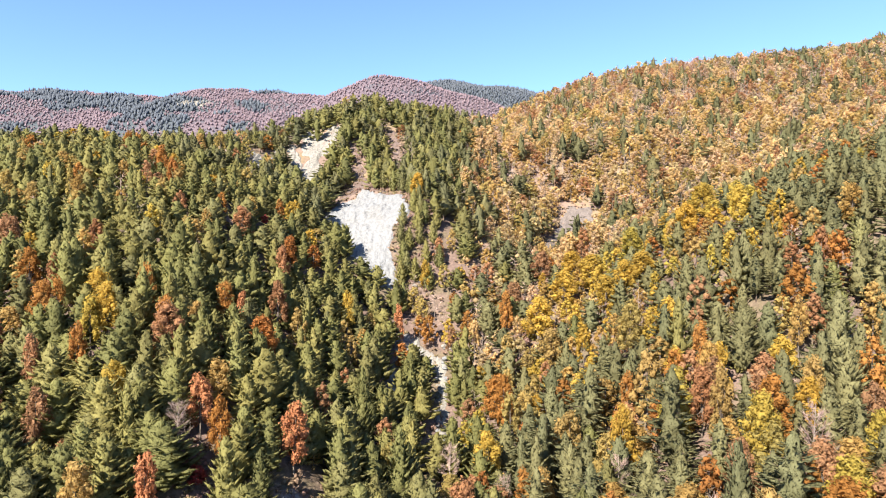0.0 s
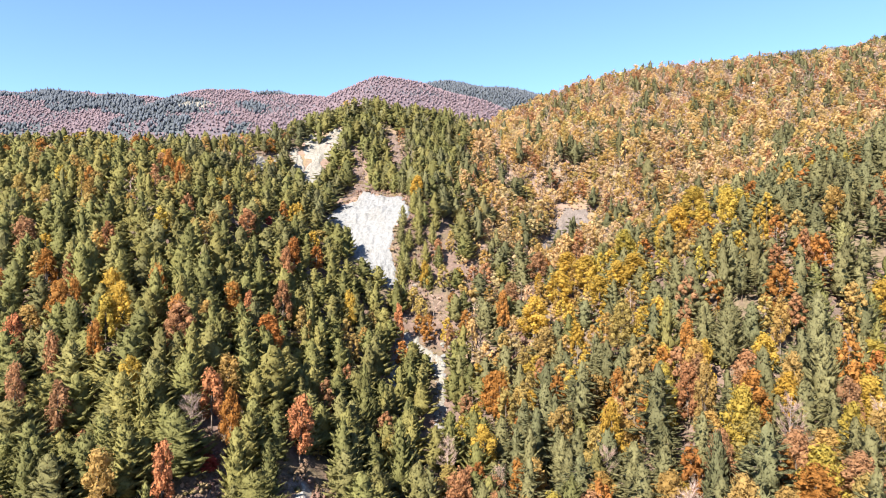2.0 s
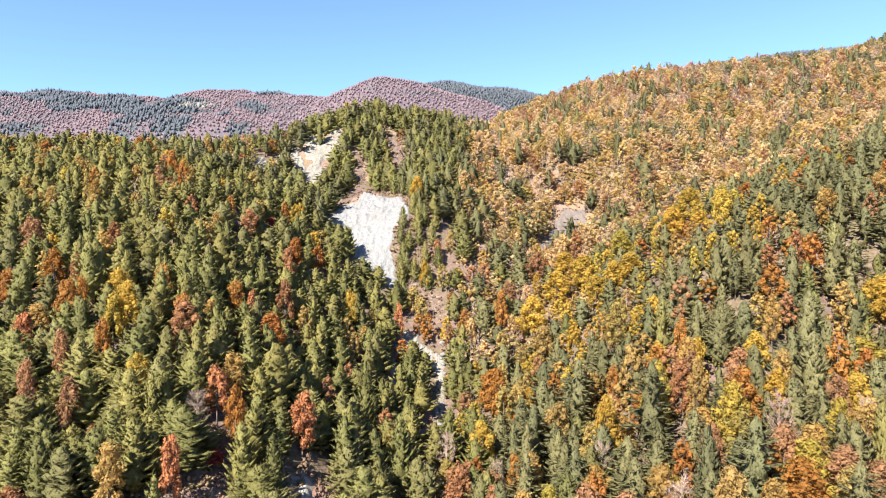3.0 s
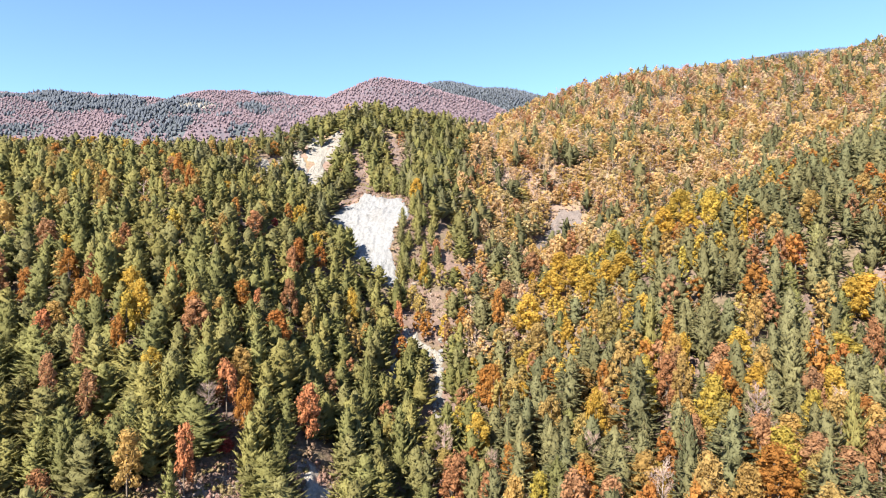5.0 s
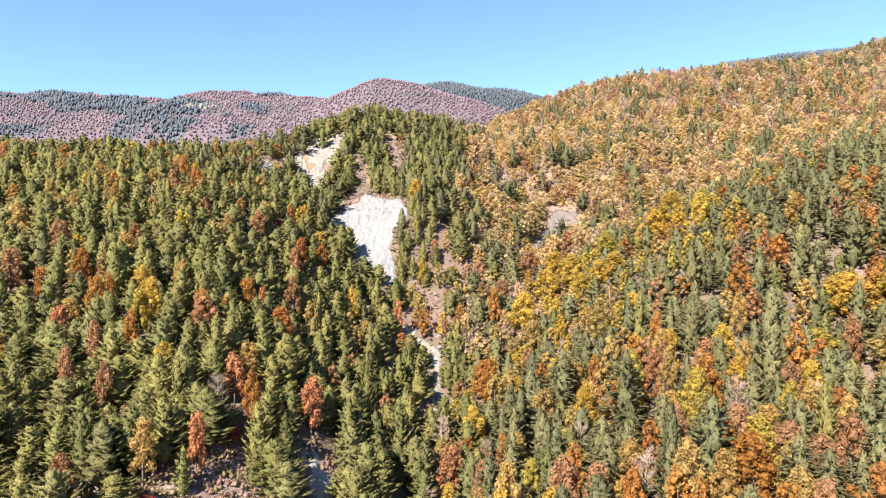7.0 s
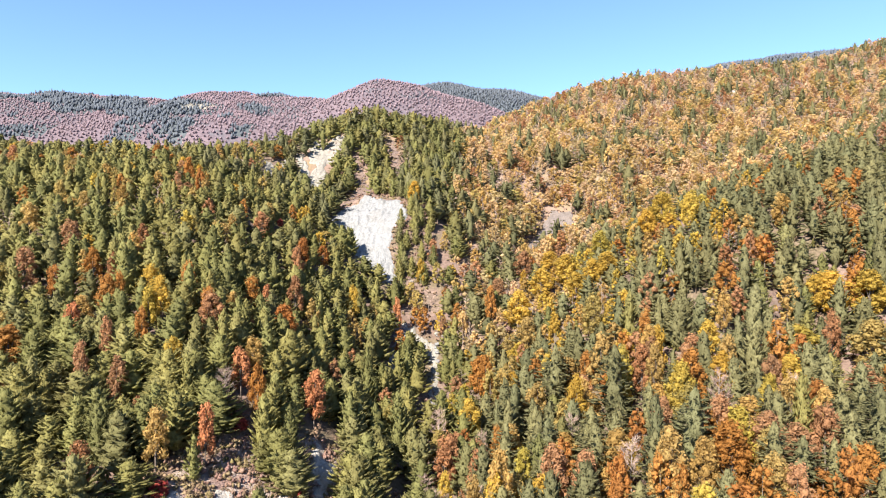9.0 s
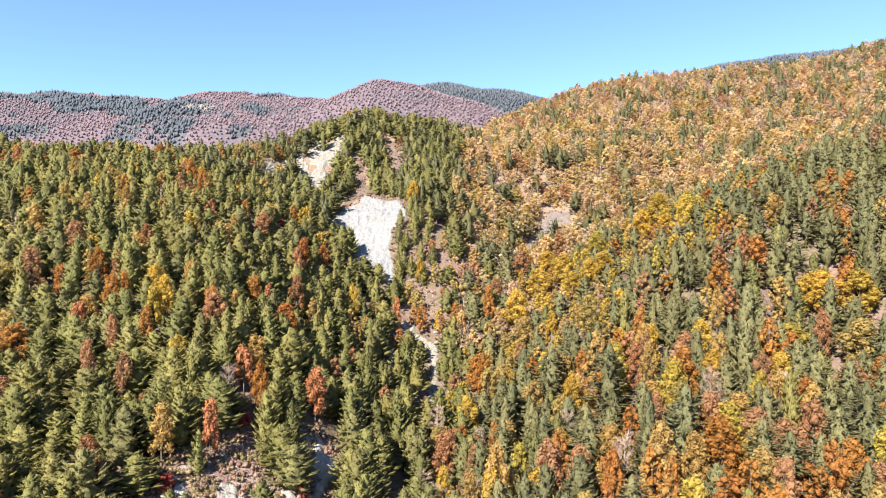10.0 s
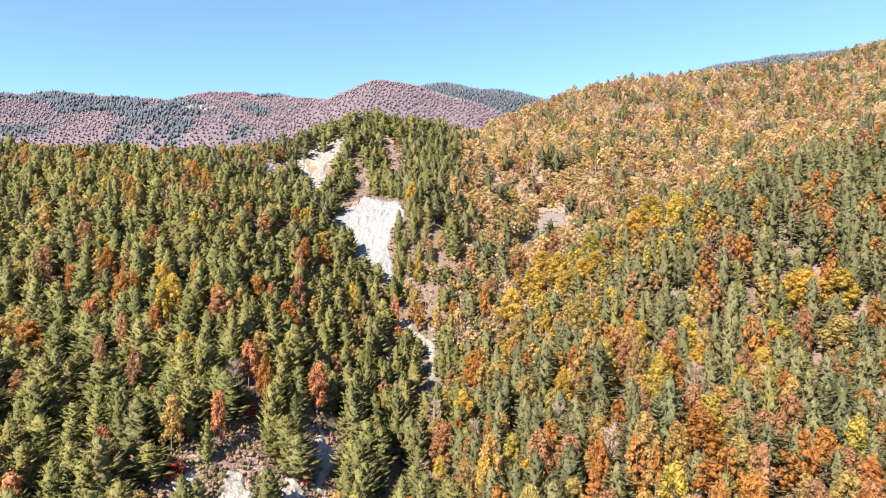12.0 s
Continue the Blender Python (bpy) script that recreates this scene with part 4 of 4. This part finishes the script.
# ---- young trees and tall bushes that fill the gaps ----
young = np.concatenate([scatter(-110, 8, 46, 130, 6.0, 81), scatter(8, 120, 46, 150, 5.8, 82)])
young = young[in_view(young[:, 0], young[:, 1], 6) & ~inside(young[:, 0], young[:, 1], OPEN_BANK)]
for key, p in BARE.items():
    young = young[~inside(young[:, 0], young[:, 1], grown(p, 0.5))]
young = young[(np.abs(young[:, 0] - creek_x(young[:, 1])) > 1.0)]
draw = rng.rand(len(young))
tall, broad = rng.uniform(0.26, 0.5, len(young)), rng.uniform(0.6, 1.0, len(young))
for low, high, shapes, stem, leaf, words in ((0, 0.55, far_pines, PINE_BARK, PINE, "young green pines between taller trees"),
                                             (0.55, 0.75, far_oaks, OAK_BARK, OCHRE, "ochre bushes between pines"),
                                             (0.75, 0.9, far_oaks, OAK_BARK, RUST, "rust-brown bushes between pines"),
                                             (0.9, 1.01, far_bare, PALE_BARK, TWIG, "leafless bushes between pines")):
    sel = (draw >= low) & (draw < high)
    wood("young_growth", shapes, np.column_stack([young[sel], tall[sel], broad[sel] * (0.62 if leaf is PINE else 0.7)]), stem, leaf, words, "young growth", seed=int(low * 100))

# ---- low oak scrub that closes the upper slope under the trees ----
def bush_shape(seed, leaves):
    r = np.random.RandomState(seed)
    d = unit(r.normal(size=(leaves, 3)) + np.array([0, 0, 0.5]))
    at = d * np.array([1.7, 1.7, 1.6]) * r.uniform(0.75, 1.1, (leaves, 1)) + np.array([0, 0, 1.3])
    bv, bf = EIGHT
    mass = [(np.array([*r.normal(0, 0.8, 2), r.uniform(0.5, 1.7)]) + bv * r.uniform(0.5, 0.8) * r.uniform(0.6, 1.4, (len(bv), 1)), bf) for _ in range(4)]
    return tube([(0, 0, -0.6), (0, 0, 1.6)], [0.08, 0.03], 3), joined(mass + [leaf_sprays(at, d * np.array([1, 1, 0.5]), r.uniform(0.25, 0.45, leaves), r)])


bushes = [bush_shape(500 + k, 14) for k in range(6)]
low = scatter(8, 330, 186, 430, 4.3, 83)
low = low[in_view(low[:, 0], low[:, 1], 6) & (low[:, 1] > 170 + 0.16 * np.clip(low[:, 0] - 60, 0, 200)) & (low[:, 1] > np.where(low[:, 0] < 34, 203, 180))]
low = np.concatenate([low, scatter(6, 50, 148, 204, 3.5, 84)])
for key in ("grey_bank", "ledge_a", "ledge_b"):
    low = low[~inside(low[:, 0], low[:, 1], grown(BARE[key], 1.6))]
draw = rng.rand(len(low))
for start, stop, leaf, words in ((0, 0.5, HAZED_TAN, "low tan oak scrub on the upper slope"), (0.5, 0.65, OCHRE, "low ochre oak scrub on the upper slope"), (0.65, 1.01, SCRUB, "dry pinkish-brown scrub on the upper slope")):
    sel = (draw >= start) & (draw < stop)
    wood("oak_scrub", bushes, np.column_stack([low[sel], rng.uniform(0.8, 1.7, sel.sum()), rng.uniform(1.0, 1.8, sel.sum())]), OAK_BARK, leaf, words, "scrub", seed=int(start * 50) + 3)

# ---- undergrowth: low dry shrubs over the slopes ----
def shrub_shape(seed, twigs, leaves):
    """A low bush: a fan of fine twigs with a few leaf sprays."""
    r = np.random.RandomState(seed)
    d = unit(r.normal(size=(twigs, 3)) * np.array([1, 1, 0.4]) + np.array([0, 0, 0.55]))
    fan = sprays(d * r.uniform(0.1, 0.55, (twigs, 1)), d + r.normal(0, 0.3, (twigs, 3)), r.uniform(0.35, 0.8, twigs), r.uniform(0.012, 0.03, twigs), r)
    e = unit(r.normal(size=(leaves, 3)) + np.array([0, 0, 0.7]))
    bv, bf = EIGHT
    mass = joined([(np.array([*r.normal(0, 0.32, 2), r.uniform(0.1, 0.4)]) + bv * r.uniform(0.2, 0.36) * r.uniform(0.6, 1.4, (len(bv), 1)), bf) for _ in range(4)])
    return tube([(0, 0, -0.3), (0, 0, 0.3)], [0.04, 0.02], 3), joined([mass, fan, leaf_sprays(e * np.array([0.8, 0.8, 0.6]) * r.uniform(0.6, 1.1, (leaves, 1)) + np.array([0, 0, 0.2]), e, r.uniform(0.08, 0.16, leaves), r)])


shrubs = [shrub_shape(300 + k, 12, 14) for k in range(5)]
s = np.concatenate([scatter(-100, 110, 46, 118, 3.6, 51), scatter(-48, -8, 200, 270, 2.0, 52), scatter(70, 90, 104, 134, 1.8, 55), scatter(28, 66, 200, 246, 2.2, 56), scatter(-15, -3, 170, 210, 1.3, 57), scatter(-14, 12, 110, 190, 3.2, 54), scatter(-46, -14, 52, 89, 1.3, 53)])
s = s[in_view(s[:, 0], s[:, 1], 4)]
for key in ("main_scar", "grey_bank", "outcrop_a", "outcrop_b", "outcrop_c", "outcrop_d"):
    s = s[~inside(s[:, 0], s[:, 1], BARE[key])]
thick = inside(s[:, 0], s[:, 1], OPEN_BANK) * 0.15 + 1
wood("undergrowth", shrubs, np.column_stack([s, rng.uniform(0.7, 1.9, len(s)) * thick, rng.uniform(0.8, 1.9, len(s)) * thick]), OAK_BARK, SCRUB, "low dry brown and olive scrub between the trees", "undergrowth")

# ---- woods on the distant hills ----
def clump_shape(seed, masses, size, tall):
    """A far crown: one or two low uneven masses of leaves."""
    r = np.random.RandomState(seed)
    bv, bf = EIGHT
    mass = [(np.array([0, 0, tall * r.uniform(0.35, 0.5)]) + bv * np.array([size * 0.4, size * 0.4, tall * 0.5]) * r.uniform(0.65, 1.3, (len(bv), 1)), bf) for _ in range(masses)]
    return tube([(0, 0, -2), (0, 0, tall * 0.4)], [0.2, 0.1], 3), joined(mass)


f = scatter(-1300, 1150, 560, 1650, 6.3, 61)
f = f[np.abs(f[:, 0]) < 0.74 * f[:, 1]]
f = f[(land(f[:, 0], f[:, 1]) + 8) / (f[:, 1] + 30) > 0.155 + 0.03 * (f[:, 0] > 0)]
rise = land(f[:, 0], f[:, 1] + 8) - land(f[:, 0], f[:, 1] - 8)
f = f[(rise > 0.8) & (~inside(f[:, 0], f[:, 1], FAR_LEDGE) | (rng.rand(len(f)) < 0.45))]
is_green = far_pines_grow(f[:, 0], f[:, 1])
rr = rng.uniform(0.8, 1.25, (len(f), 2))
wood("distant_pine_woods", [clump_shape(400 + k, 1, 6.0, 8.0) for k in range(5)], np.column_stack([f, rr])[is_green], PINE_BARK, HAZY_PINE, "dark pine woods on distant hills, haze painted into their blue-green")
wood("distant_bare_woods", [clump_shape(420 + k, 1, 4.6, 4.5) for k in range(5)], np.column_stack([f, rr])[~is_green], OAK_BARK, HAZY_BARE, "leafless woods on distant hills, haze painted into their mauve-brown")


# ---- boulders in the gully and on the banks ----
def boulder_mesh(seed):
    bm = bmesh.new()
    bmesh.ops.create_icosphere(bm, subdivisions=2, radius=1)
    for v in bm.verts:
        v.co *= 1 + 0.32 * noise.noise(v.co * 1.1 + Vector((seed * 7.3, 0, 0))) + 0.12 * noise.noise(v.co * 3.1 + Vector((0, seed * 3.1, 0)))
        v.co.z *= 0.65
    me = bpy.data.meshes.new("boulder")
    bm.to_mesh(me)
    bm.free()
    me.materials.append(GREY_MARL if seed % 2 else MARL)
    return me


boulders = [boulder_mesh(k) for k in range(6)]
GULLY_ROCKS = [(-11.5, 161), (1.4, 161), (-0.2, 155), (-0.6, 149.4), (-12.1, 135.6), (-9.9, 129.5), (-6.7, 124.7), (-0.7, 132.7), (0.2, 125), (-8.6, 176.6), (-1.1, 114), (-10.3, 159)]
for cx, cy in GULLY_ROCKS:
    for k in range(5):
        bx, by = cx + rng.normal(0, 0.9), cy + rng.normal(0, 1.5)
        ob = new("boulder", boulders[rng.randint(6)])
        r = rng.uniform(0.35, 1.1)
        ob.matrix_basis = pose(bx, by, float(land(bx, by)) + 0.25 * r, 0, 0, rng.uniform(0, 360)) @ Matrix.Diagonal((r, r * rng.uniform(0.7, 1.2), r, 1))
        tagged(ob, "pale weathered boulder in the wooded gully", "boulder", "gully boulders")
